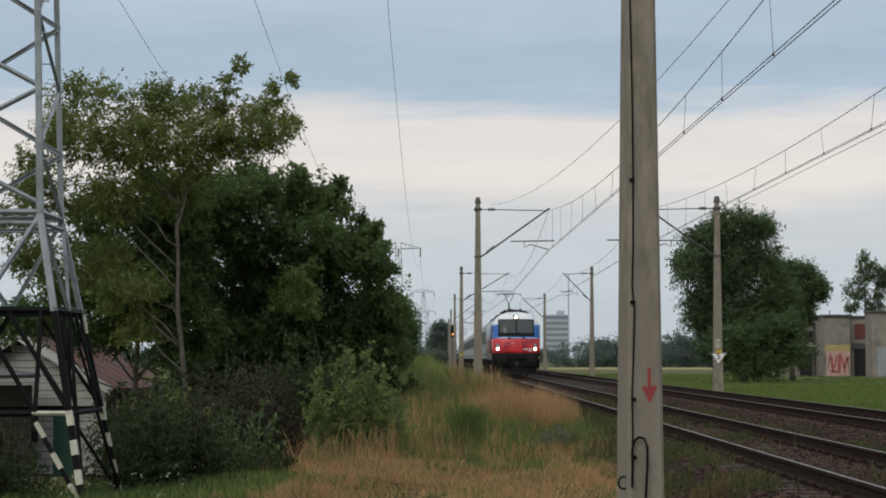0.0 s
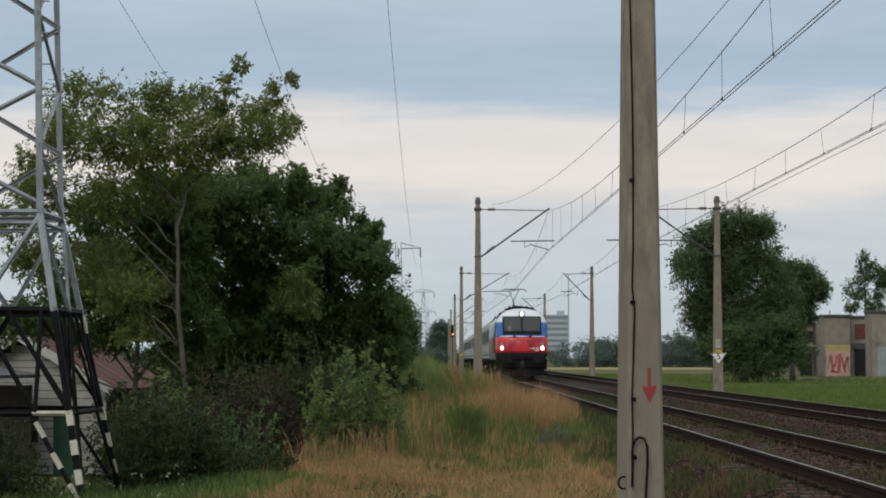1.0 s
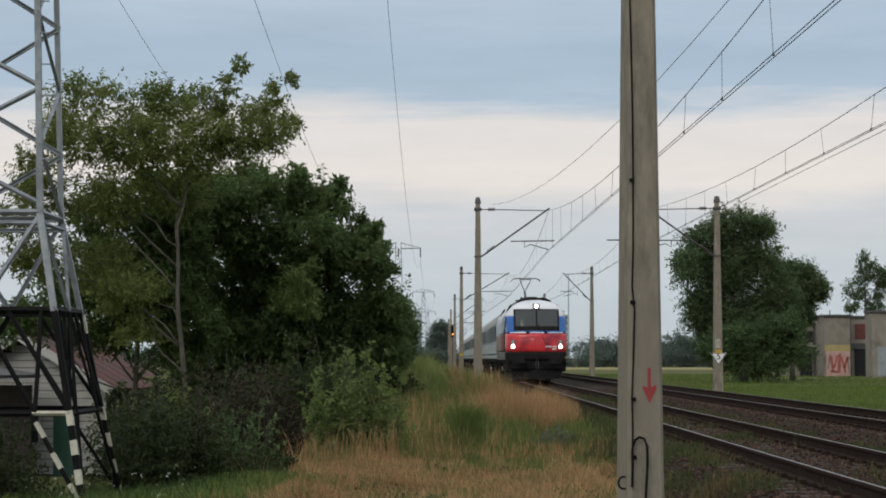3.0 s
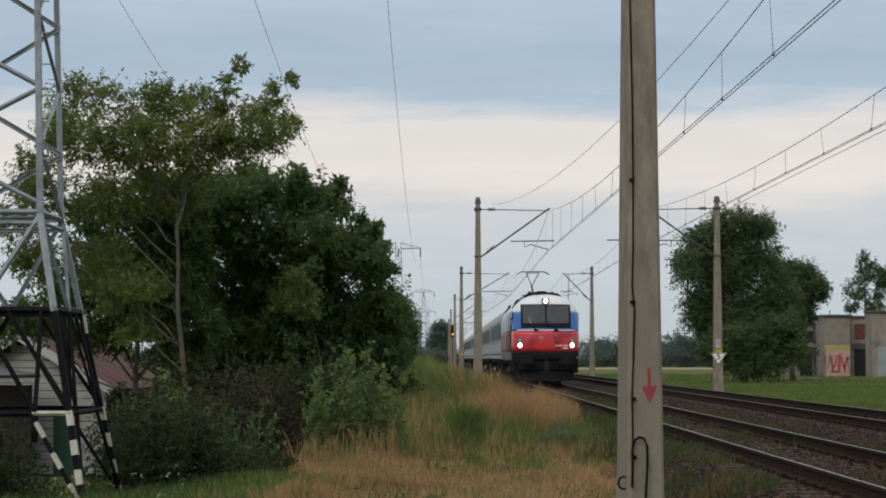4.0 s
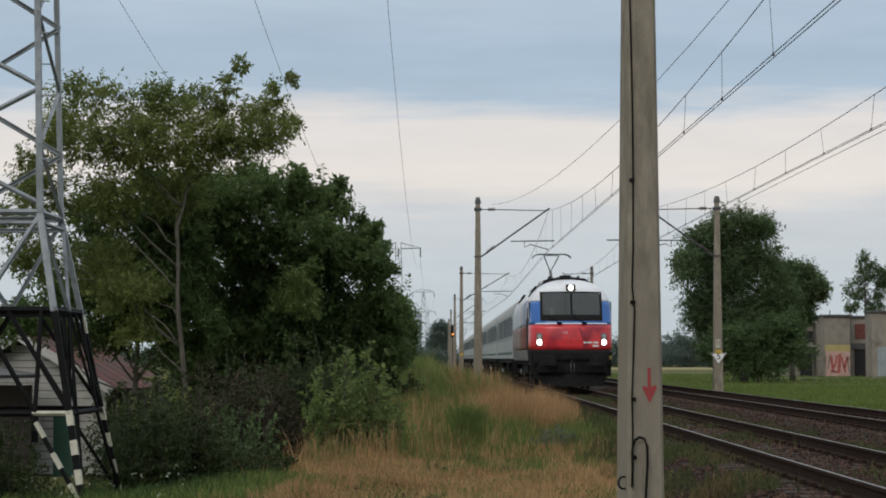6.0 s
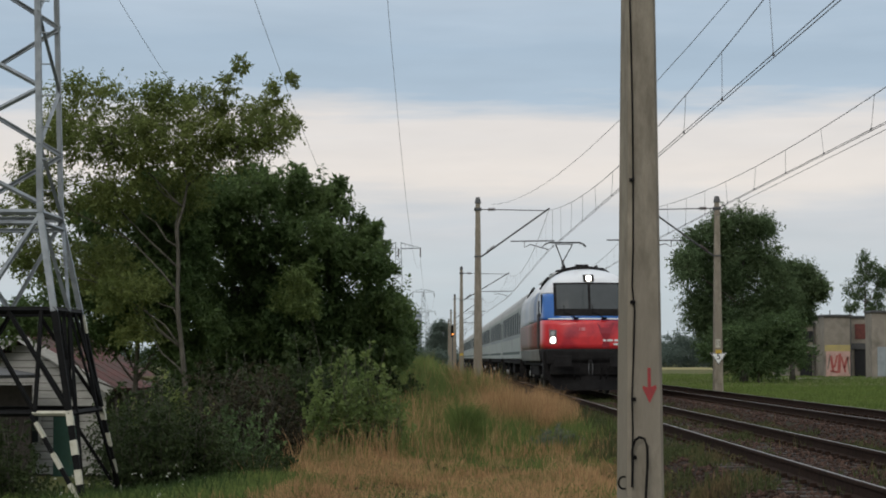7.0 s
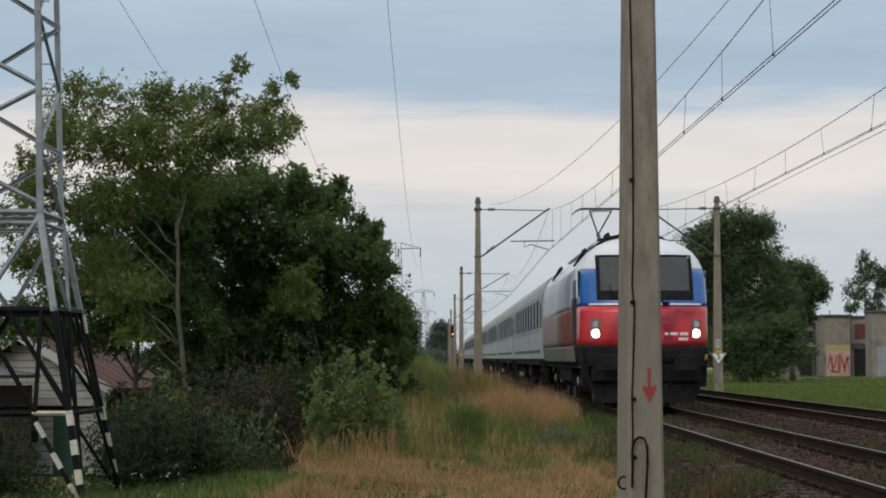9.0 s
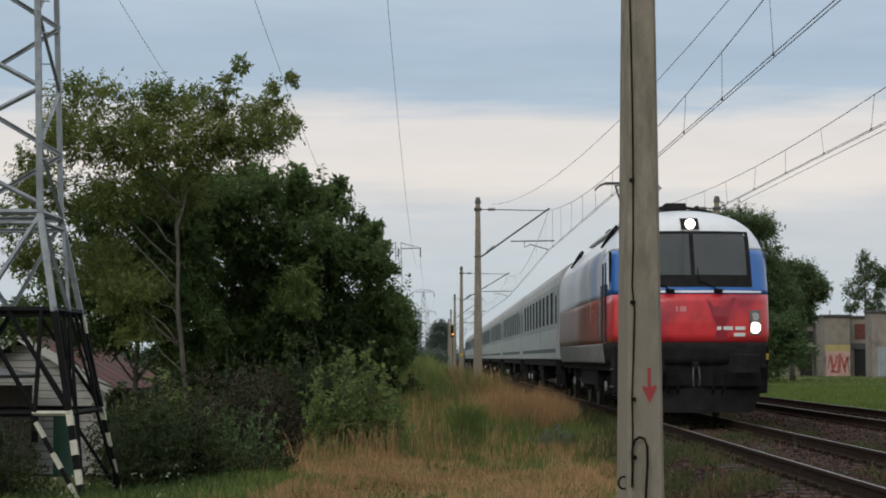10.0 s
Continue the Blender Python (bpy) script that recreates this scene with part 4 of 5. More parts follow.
    leafy_tree("poplar_tree", pose(38.2, 185, -0.4), "tall thin dark tree behind the garages", [(0, 0, -0.3), (0, 0, 4.0), (0, 0, 8.5)],
               [(-0.06, 9.63, 0.91, 1.32), (-0.57, 7.45, 1.01, 1.32), (1.25, 8.46, 0.81, 2.03), (-1.18, 6.08, 0.61, 0.41), (0.95, 6.33, 0.91, 1.12), (2.98, 8.36, 1.52, 2.03)], 150, 9, 10, 0.7, 0.22, M["leaf_far"], stem=0.2, depth=2.0)


build_trees()
# ---- grass, weeds, stones ----
def blades(name, n, xr, yr, h, w, material, label, keep=None, lean=0.25, base=None, heads=0.0):
    """Grass blades over a stretch of ground: tapered, leaning, two pieces each."""
    x, y = rng.uniform(*xr, n), rng.uniform(*yr, n)
    if keep:
        ok = np.array([keep(a, b) > r for a, b, r in zip(x, y, rng.uniform(0, 1, n))])
        x, y = x[ok], y[ok]
    n = len(x)
    z = np.array([(base(a, b) if base else ground_z(a, b)) for a, b in zip(x, y)]) - 0.02
    patch = np.array([0.55 + 1.1 * abs(noise.noise((a * 0.9, b * 0.6, 3.0))) + 0.5 * abs(noise.noise((a * 3.1, b * 1.7, 8.0))) for a, b in zip(x, y)])
    hh = rng.uniform(*h, n) * patch
    a, b = rng.uniform(0, 2 * math.pi, n), rng.uniform(0, 2 * math.pi, n)
    side = np.stack([np.cos(a), np.sin(a) * 0.5, np.zeros(n)], 1) * (w * rng.uniform(0.6, 1.4, n))[:, None]
    tilt = np.stack([np.cos(b), np.sin(b), np.zeros(n)], 1) * (hh * rng.uniform(0.1, 1, n) * lean)[:, None]
    p0 = np.stack([x, y, z], 1)
    up = np.zeros((n, 3))
    up[:, 2] = hh
    p1, p2 = p0 + up * 0.6 + tilt * 0.35, p0 + up + tilt
    v = np.empty((2 * n, 4, 3))
    v[0::2, 0], v[0::2, 1], v[0::2, 2], v[0::2, 3] = p0 - side, p0 + side, p1 + side * 0.7, p1 - side * 0.7
    tip = 0.12 + heads
    v[1::2, 0], v[1::2, 1], v[1::2, 2], v[1::2, 3] = p1 - side * (0.7 + heads), p1 + side * (0.7 + heads), p2 + side * tip, p2 - side * tip
    ob = quads(name, v, material)
    return tagged(ob, label, "grass", kind="stuff")


def patchy(s, o, lo=0.0, hi=0.35):
    return lambda x, y: sstep((noise.noise((x * s, y * s * 0.6, o)) - lo) / (hi - lo))


def mixture(x, y, seed):
    """How dry the meadow is here, in soft patches of several sizes."""
    return 0.5 + 0.75 * noise.noise((x * 0.42, y * 0.16, seed)) + 0.45 * noise.noise((x * 1.3, y * 0.5, seed + 5)) + 0.3 * noise.noise((x * 4, y * 1.6, seed + 9))


def build_grass():
    dry = lambda x, y: sstep(1.7 * (mixture(x, y, 9) - 0.16) - 0.7 * sstep((-1.2 - x) / 2.6))
    lush = lambda x, y: 1.0 - 0.68 * dry(x, y)
    blades("short_dry_grass", 105000, (-4.2, 2.9), (22, 40), (0.06, 0.24), 0.006, M["straw"], "short dry orange-brown meadow grass", dry, 0.6)
    blades("short_green_grass", 95000, (-6.5, 3.0), (22, 42), (0.05, 0.22), 0.006, M["grass"], "short green meadow grass", lush, 0.5)
    blades("loose_stalks", 2600, (-3.5, 3.0), (23, 40), (0.18, 0.42), 0.003, M["straw"], "single dry grass stalks standing in the meadow", lambda x, y: sstep(mixture(x, y, 77)) * sstep((y - 26) / 10), 0.5, heads=0.3)
    blades("tall_dry_grass", 44000, (0.2, 3.1), (38, 64), (0.3, 0.85), 0.005, M["straw"], "tall dry straw-coloured grass with seed heads", lambda x, y: sstep((x - 0.2) / 1.0) * sstep((y - 41.5) / 5) * sstep(mixture(x, y, 2) + 0.3), 0.35, heads=0.15)
    blades("tall_dry_grass", 9000, (-2.2, 1.2), (36, 58), (0.3, 0.75), 0.006, M["straw"], "tall dry straw-coloured grass with seed heads", lambda x, y: sstep(mixture(x, y, 12) + 0.1), 0.35, heads=0.12)
    blades("tall_green_grass", 40000, (-2.2, 3.1), (33, 60), (0.25, 0.65), 0.008, M["grass"], "tall green meadow grass", lambda x, y: sstep((y - 30.5 - 4 * mixture(x, y, 55)) / 6) * sstep(1.1 - mixture(x, y, 2)), 0.45)
    blades("bank_grass", 40000, (-4.2, 2.4), (55, 125), (0.35, 0.95), 0.013, M["grass_bank"], "rank green grass on the railway bank", None, 0.45)
    blades("bank_weeds", 6000, (-4.2, 2.4), (52, 125), (0.3, 0.95), 0.009, M["straw"], "dry brownish weeds on the railway bank", lambda x, y: sstep(mixture(x, y, 201) + 0.2), 0.5)
    blades("hedge_grass", 40000, (-8.2, -1.8), (24, 40), (0.06, 0.3), 0.009, M["grass_shaded"], "rank dark green grass below the hedge, shade in its colour", lambda x, y: sstep((-1.8 - x) / 2.5) * (0.3 + 0.7 * sstep((y - 26) / 4)), 0.6)
    blades("edge_weeds", 26000, (2.3, 3.7), (21, 60), (0.06, 0.26), 0.009, M["weed"], "low weeds at the edge of the ballast", lambda x, y: sstep((noise.noise((x * 1.1, y * 0.5, 41)) + 0.2) / 0.4), 0.5, base=bed_z)
    blades("track_weeds", 52000, (3.9, 7.0), (20, 75), (0.04, 0.17), 0.009, M["weed"], "low weeds growing between the rails", patchy(0.9, 51, -0.05, 0.4), 0.5, base=bed_z)
    blades("dry_weeds", 3000, (3.2, 10.4), (20, 75), (0.06, 0.26), 0.005, M["weed"], "thin dry weeds in the ballast", patchy(0.7, 61, 0.0, 0.4), 0.5, base=bed_z)
    blades("far_meadow_grass", 60000, (10.9, 42), (60, 190), (0.05, 0.18), 0.02, M["grass_far"], "mown green meadow beyond the far track", None, 0.4)
    blades("meadow_edge_grass", 40000, (10.9, 24), (55, 105), (0.05, 0.2), 0.016, M["grass_far"], "green meadow grass along the far track", None, 0.4)
    blades("near_grass", 26000, (-6, 2.6), (6, 22), (0.05, 0.22), 0.006, M["grass"], "short meadow grass round the mast foot", lambda x, y: 0.4 + 0.6 * sstep(mixture(x, y, 9)), 0.5)
    blades("tall_dry_grass", 15000, (0.8, 3.0), (43, 51), (0.45, 1.0), 0.004, M["straw"], "tall dry straw-coloured grass with seed heads", lambda x, y: sstep((x - 0.8) / 0.5) * sstep((3.1 - x) / 0.7), 0.3, heads=0.2)
    blades("tall_green_grass", 2500, (-1.2, 1.7), (39.5, 43), (0.22, 0.5), 0.007, M["grass"], "rank green grass before the dry stand", lambda x, y: sstep(1.2 - mixture(x, y, 33)), 0.45)
    blades("straw_tufts", 3800, (-1.5, 3.0), (34.5, 43), (0.2, 0.5), 0.005, M["straw"], "straw-coloured tufts mixed into the green grass", lambda x, y: 0.25 + 0.75 * sstep(mixture(x, y, 61)), 0.45, heads=0.15)
    blades("bank_grass", 4500, (0.1, 1.7), (60, 74), (0.5, 1.1), 0.009, M["grass_bank"], "rank green grass on the railway bank", None, 0.4)
    blades("bank_weeds", 3500, (0.3, 2.0), (60, 76), (0.5, 1.15), 0.007, M["straw"], "dry brownish weeds on the railway bank", None, 0.4, heads=0.2)
    blades("dry_weed_stalks", 1100, (-2.5, -0.7), (32.8, 34.4), (0.3, 0.8), 0.004, M["straw"], "dry weed stalks at the foot of the green bush", lambda x, y: 0.2 + 0.8 * sstep(mixture(x, y, 91)), 0.5, heads=0.2)
    blades("green_tussock", 3600, (0.3, 0.82), (36.6, 37.6), (0.5, 1.0), 0.008, M["grass"], "dense green grass tussock in the meadow", lambda x, y: sstep(1.3 - 2.2 * math.hypot(x - 0.55, (y - 37.1) * 0.6)), 0.55)
    # low broad-leaved weeds in patches, and tussocks
    def leaves(name, n, xr, yr, hgt, size, mat, label, seed, lim):
        x, y = rng.uniform(*xr, n), rng.uniform(*yr, n)
        ok = np.array([mixture(a, b, seed) > lim for a, b in zip(x, y)])
        x, y = x[ok], y[ok]
        z = np.array([bed_z(a, b) for a, b in zip(x, y)]) + rng.uniform(0.01, hgt, len(x))
        tagged(leaf_cloud(name, np.stack([x, y, z], 1), size, M[mat], up=1.2, flat=0.6), label, "weeds", kind="stuff")

    leaves("clover_patches", 42000, (-5.5, 3.0), (22, 40), 0.1, 0.04, "grass", "low broad-leaved green weeds in the meadow", 101, 0.62)
    leaves("dry_litter", 30000, (-3.5, 3.0), (22, 40), 0.07, 0.05, "leaf_brown", "brown dead leaf litter between the grass", 131, 0.55)
    leaves("gravel_weeds", 16000, (2.4, 4.6), (21, 45), 0.12, 0.045, "weed", "dusty weeds on the gravel edge", 151, 0.5)
    # a few white flower heads in the grass
    x, y = rng.uniform(-7, -3.2, 70), rng.uniform(24.5, 33, 70)
    pts = np.stack([x, y, np.array([ground_z(a, b) for a, b in zip(x, y)]) + rng.uniform(0.15, 0.45, 70)], 1)
    pts = np.repeat(pts, 3, axis=0) + rng.normal(size=(210, 3)) * 0.012
    tagged(leaf_cloud("wild_flowers", pts, 0.035, M["flower"], up=2), "small white flower heads in the grass", "flower", kind="stuff")


def bed_z(x, y):
    """Top of the ballast bed, or the ground beside it."""
    return max(lerp_table(x, BED), ground_z(x, y))


def build_stones():
    n = 34000
    x, y = rng.uniform(2.6, 10.7, n), 20 + 70 * rng.uniform(0, 1, n) ** 1.5
    r = rng.uniform(0.018, 0.042, n)
    oct_v = np.array([(1, 0, 0), (0, 1, 0), (-1, 0, 0), (0, -1, 0), (0, 0, 0.8), (0, 0, -0.8)])
    oct_f = np.array([(0, 1, 4), (1, 2, 4), (2, 3, 4), (3, 0, 4), (1, 0, 5), (2, 1, 5), (3, 2, 5), (0, 3, 5)])
    v = oct_v[None] * r[:, None, None] * rng.uniform(0.6, 1.4, (n, 6, 1))
    a = rng.uniform(0, 6.28, n)
    c, s = np.cos(a)[:, None], np.sin(a)[:, None]
    v = np.stack([v[:, :, 0] * c - v[:, :, 1] * s, v[:, :, 0] * s + v[:, :, 1] * c, v[:, :, 2]], 2)
    v += np.stack([x, y, np.array([bed_z(p, q) for p, q in zip(x, y)]) + r * 0.3], 1)[:, None]
    f = (oct_f[None] + (np.arange(n) * 6)[:, None, None]).reshape(-1, 3)
    me = bpy.data.meshes.new("ballast_stones")
    me.vertices.add(6 * n)
    me.vertices.foreach_set("co", v.reshape(-1).astype(np.float32))
    me.loops.add(len(f) * 3)
    me.loops.foreach_set("vertex_index", f.reshape(-1).astype(np.int32))
    me.polygons.add(len(f))
    me.polygons.foreach_set("loop_start", np.arange(0, 3 * len(f), 3, dtype=np.int32))
    me.update(calc_edges=True)
    me.materials.append(M["stone"])
    tagged(new("ballast_stones", me), "loose brown crushed ballast stones", "ballast", kind="stuff")


def build_sleepers():
    b = Build()
    b.box((0, 0, -0.25), (2.5, 0.25, 0.15))
    me = mesh_of("sleeper", b, M["sleeper"], bevel=0.012)
    for tx in TRACKS:
        trk = thing("sleepers", pose(tx, 0, 0.04 if tx > 6 else 0), "row of weathered sleepers set in ballast", "sleeper row")
        for k in range(120):
            o = new("sleeper", me)
            o.parent = trk
            o.location = (0, 18 + 0.6 * k, -0.016 + 0.004 * rng.uniform(-1, 1))
        b = Build()
        for k in range(120):
            for s in (-0.753, 0.753):
                for q in (-0.11, 0.11):
                    b.box((s + q, 18 + 0.6 * k, -0.155), (0.07, 0.12, 0.04))
        tagged(part("fastening", b, M["rail"], trk), kind="stuff")


build_grass()
build_stones()
build_sleepers()
# ---- the train; y = 0 is the nose of the vehicle, it stretches back along +y ----
LOCO_LEN = 18.6


HALF = [(0.9, 1.42), (1.3, 1.47), (1.6, 1.5), (3.0, 1.49), (3.25, 1.44), (3.45, 1.36), (3.64, 1.23), (3.82, 1.03), (3.95, 0.77), (4.04, 0.44), (4.08, 0.12)]
RAKE = [(0.9, 0.06), (1.45, 0.02), (1.9, 0.0), (2.35, 0.05), (2.5, 0.10), (3.5, 0.55), (3.7, 0.69), (3.86, 0.93), (3.98, 1.33), (4.04, 1.8), (4.08, 2.3)]


def nose(x, z):
    """How far back the front skin lies at this place."""
    w, c = lerp_table(z, HALF), 0.85
    u = min(1.0, abs(x) / w)
    return lerp_table(z, RAKE) + c * (1 - (1 - u ** 2.6) ** (1 / 2.6))


def skin_patch(b, x0, x1, z0, z1, out=0.012, n=10, m=6):
    """A patch lying on the front skin, with thickness."""
    vs, fs = [], []
    for lay in (out, out - 0.02):
        for j in range(m + 1):
            for i in range(n + 1):
                x, z = x0 + (x1 - x0) * i / n, z0 + (z1 - z0) * j / m
                vs.append((x, nose(x, z) - lay, z))
    k = (n + 1) * (m + 1)
    for j in range(m):
        for i in range(n):
            q = (j * (n + 1) + i, j * (n + 1) + i + 1, (j + 1) * (n + 1) + i + 1, (j + 1) * (n + 1) + i)
            fs += [q, tuple(k + p for p in q[::-1])]
    rim = [i for i in range(n + 1)] + [j * (n + 1) + n for j in range(1, m + 1)] + [m * (n + 1) + i for i in range(n - 1, -1, -1)] + [j * (n + 1) for j in range(m - 1, 0, -1)]
    fs += [(rim[i], k + rim[i], k + rim[(i + 1) % len(rim)], rim[(i + 1) % len(rim)]) for i in range(len(rim))]
    return b.add(vs, fs)


def body_band(z0, z1, rows):
    """The loco's shell between two heights: rounded nose, straight sides, rounded tail."""
    b = Build()
    per = 17
    n = 2 * per
    for j in range(rows + 1):
        z = z0 + (z1 - z0) * j / rows
        w, r = lerp_table(z, HALF), lerp_table(z, RAKE)
        ring = []
        for i in range(per):
            a = math.pi * i / (per - 1)
            ca, sa = -math.cos(a), math.sin(a)
            x = w * math.copysign(abs(ca) ** (2 / 2.6), ca)
            ring.append((x, r + 0.85 * (1 - abs(sa) ** (2 / 2.6)), z))
        ring += [(x, LOCO_LEN - y, z) for x, y, z in ring[::-1]]
        b.v += ring
    b.f = [(j * n + i, j * n + (i + 1) % n, (j + 1) * n + (i + 1) % n, (j + 1) * n + i) for j in range(rows) for i in range(n)]
    b.f += [tuple(range(n - 1, -1, -1)), tuple(rows * n + i for i in range(n))]
    return b


def wheelset(parent, y, r, rolling):
    b = Build()
    for x in (-0.75, 0.75):
        b.disc((x, 0, 0), r, 0.13, "x", 26)
        b.disc((x * 0.95, 0, 0), r + 0.028, 0.03, "x", 26)
    b.tube([(-1.0, 0, 0), (1.0, 0, 0)], 0.09, 10)
    for k in range(4):
        a = k * math.pi / 2
        b.box((0.82, 0.25 * math.cos(a), 0.25 * math.sin(a)), (0.03, 0.08, 0.08)).box((-0.82, 0.25 * math.cos(a), 0.25 * math.sin(a)), (0.03, 0.08, 0.08))
    w = part("wheelset", b, M["steel"], parent, "worn steel wheelset")
    w.location = (0, y, r)
    rolling.append((w, y, r))


def bogie(parent, y, r, rolling, base=2.9):
    b = Build()
    for s in (-1, 1):
        b.box((s * 1.05, y, r + 0.12), (0.16, base + 1.0, 0.24)).box((s * 1.08, y, r + 0.35), (0.2, 0.9, 0.3))
        for q in (-1, 1):
            cap = Build()
            cap.disc((s * 1.2, y + q * base / 2, r), 0.11, 0.05, "x", 12)
            part("axle_cap", cap, M["lens"], parent, "pale round axle box cover")
            b.box((s * 1.06, y + q * base / 2, r), (0.24, 0.4, 0.36))
            b.tube([(s * 1.1, y + q * 0.5, r + 0.1), (s * 1.1, y + q * 0.5, r + 0.55)], 0.1, 8)
    b.box((0, y, r + 0.15), (2.0, 0.5, 0.2))
    part("bogie_frame", b, M["loco_dark"], parent, "dark steel bogie frame", bevel=0.02)
    for q in (-1, 1):
        wheelset(parent, y + q * base / 2, r, rolling)


ROLLING = []


def build_loco():
    t = thing("electric_locomotive", pose(4.75, 127.4, 0), "rounded electric locomotive in white, blue and red with lit headlamps", "locomotive")
    part("red_shell", body_band(1.46, 2.36, 6), M["loco_red"], t, "glossy red lower shell", smooth=True)
    part("blue_shell", body_band(2.362, 3.22, 8), M["loco_blue"], t, "glossy blue middle shell", smooth=True)
    part("white_shell", body_band(3.222, 4.08, 16), M["loco_white"], t, "glossy white roof shell", smooth=True)
    part("skirt", body_band(1.05, 1.458, 3), M["loco_dark"], t, "dark lower skirt", smooth=True)
    b = Build()
    skin_patch(b, -1.12, 1.12, 2.5, 3.57, 0.012, 16, 10)
    win = part("windscreen", b, M["loco_dark"], t, "black windscreen surround", smooth=False)
    for s in (-1, 1):
        b = Build()
        skin_patch(b, *sorted((s * 0.04, s * 1.03)), 2.72, 3.51, 0.022, 8, 8)
        part("pane", b, M["glass"], win, "dark reflecting windscreen glass")
        b = Build()
        x = s * 0.45
        b.tube([(x, nose(x, 2.44) - 0.04, 2.44), (x - 0.2, nose(x, 2.56) - 0.05, 2.56), (x - 0.36, nose(x, 2.6) - 0.05, 2.6)], 0.012, 5)
        b.tube([(x - 0.36, nose(x - 0.36, 2.58) - 0.045, 2.58), (x - 0.36, nose(x - 0.36, 2.86) - 0.045, 2.86)], 0.009, 5)
        part("wiper", b, M["rubber"], t, "black windscreen wiper")
        b = Build()
        b.box((x, nose(x, 2.44) - 0.05, 2.42), (0.16, 0.1, 0.07))
        part("wiper_mount", b, M["rubber"], t, bevel=0.015)
        # lamp clusters
        b = Build()
        skin_patch(b, s * 1.16 - 0.11, s * 1.16 + 0.11, 1.6, 2.06, 0.012, 5, 6)
        h = part("headlight", b, M["lamp_case"], t, "lamp cluster with lit headlamp")
        b = Build()
        y = nose(s * 1.16, 1.73)
        b.disc((s * 1.155, y - 0.03, 1.73), 0.1, 0.05, "y", 20)
        part("lamp", b, M["lamp"], h, "glowing white headlamp")
        b = Build()
        b.disc((s * 1.155, nose(s * 1.16, 1.94) - 0.02, 1.94), 0.075, 0.04, "y", 16)
        part("lens", b, M["lens"], h, "unlit marker lens")
        # buffers
        bf = Build()
        bf.tube([(s * 0.875, 0.35, 1.05), (s * 0.875, -0.28, 1.05)], 0.12, 14)
        part("buffer", bf, M["loco_dark"], t, "black sprung buffer")
        bf = Build()
        bf.box((s * 0.875, -0.3, 1.06), (0.56, 0.05, 0.36))
        part("buffer_plate", bf, M["loco_dark"], t, "wide black buffer plate", bevel=0.02)
        # cab side
        b = Build()
        b.box((s * 1.497, 1.35, 2.85), (0.02, 0.55, 0.75))
        part("side_window", b, M["glass"], t, "dark cab side window", bevel=0.008)
        b = Build()
        b.tube([(s * 1.53, 1.82, 1.5), (s * 1.53, 1.82, 2.6)], 0.016, 6)
        part("handrail", b, M["steel"], t, "steel cab handrail")
        b = Build()
        b.tube([(s * 1.53, 2.68, 1.5), (s * 1.53, 2.68, 2.6)], 0.016, 6)
        part("handrail", b, M["steel"], t, "steel cab handrail")
        for y0 in (1.9, 2.6):
            b = Build()
            b.box((s * 1.5, y0, 2.25), (0.03, 0.025, 1.55))
            part("panel_seam", b, M["seam"], t, "dark panel seam")
        if s < 0:
            b = Build()
            b.box((s * 1.49, 0.95, 2.9), (0.05, 0.05, 0.6))
            part("mirror", b, M["rubber"], t, "folded black mirror", bevel=0.02)
        # long side panels between the cabs, following the shell; silver and red hold reflections
        for name, z0, z1, mat, lab in (("silver_panel", 2.37, 3.36, "side_silver", "dusty silver upper side with sky reflection in its colour"), ("red_panel", 1.465, 2.366, "side_red", "dusty dark red lower side with ground reflection in its colour"), ("skirt_panel", 1.06, 1.455, "loco_grey", "grey side skirt")):
            zs = [z0 + (z1 - z0) * k / 8 for k in range(9)]
            prof = [(s * (lerp_table(z, HALF) + 0.008), z) for z in zs] + [(s * (lerp_table(z, HALF) - 0.03), z) for z in zs[::-1]]
            b = Build()
            b.prism(prof, 2.9, LOCO_LEN - 1.2)
            side = part(name, b, M[mat], t, lab)
            side.data.polygons.foreach_set("use_smooth", [True] * 8 + [False] * 12)
        for y0, z0, z1 in ((5.2, 2.1, 3.1), (5.9, 1.9, 2.9), (8.4, 2.3, 3.2), (11.3, 2.0, 2.7), (3.35, 1.6, 2.3)):
            b = Build()
            h = lambda z: s * (lerp_table(z, HALF) + 0.0095)
            b.add([(h(z0), y0, z0), (h(z0), y0 + 0.03, z0), (h(z1), y0 + 0.07, z1), (h(z1), y0 - 0.02, z1)] + [(h(z) - s * 0.006, y, z) for y, z in ((y0, z0), (y0 + 0.03, z0), (y0 + 0.07, z1), (y0 - 0.02, z1))],
                  [(0, 1, 2, 3), (7, 6, 5, 4), (0, 4, 5, 1), (1, 5, 6, 2), (2, 6, 7, 3), (3, 7, 4, 0)])
            part("dirt_streak", b, M["coach_roof"], t, "pale narrow streak")
        for y0 in (3.7, 13.7):
            q = [(1.36, 1.3, 3.50), (1.38, 0.8, 3.48), (1.24, -0.3, 3.79), (1.15, -0.1, 3.88)]
            b = Build()
            b.add([(s * u, y0 + v, z) for u, v, z in q] + [(s * (u - 0.06), y0 + v, z - 0.06) for u, v, z in q],
                  [(0, 1, 2, 3), (7, 6, 5, 4), (0, 4, 5, 1), (1, 5, 6, 2), (2, 6, 7, 3), (3, 7, 4, 0)])
            part("roof_fairing", b, M["loco_dark"], t, "dark sloped roof fairing")
    # belt line, top lamp, markings
    b = Build()
    skin_patch(b, -1.3, 1.3, 2.385, 2.425, 0.012, 24, 1)
    part("belt_line", b, M["loco_white"], t, "thin white line")
    b = Build()
    skin_patch(b, -0.17, 0.17, 3.60, 3.83, 0.03, 5, 4)
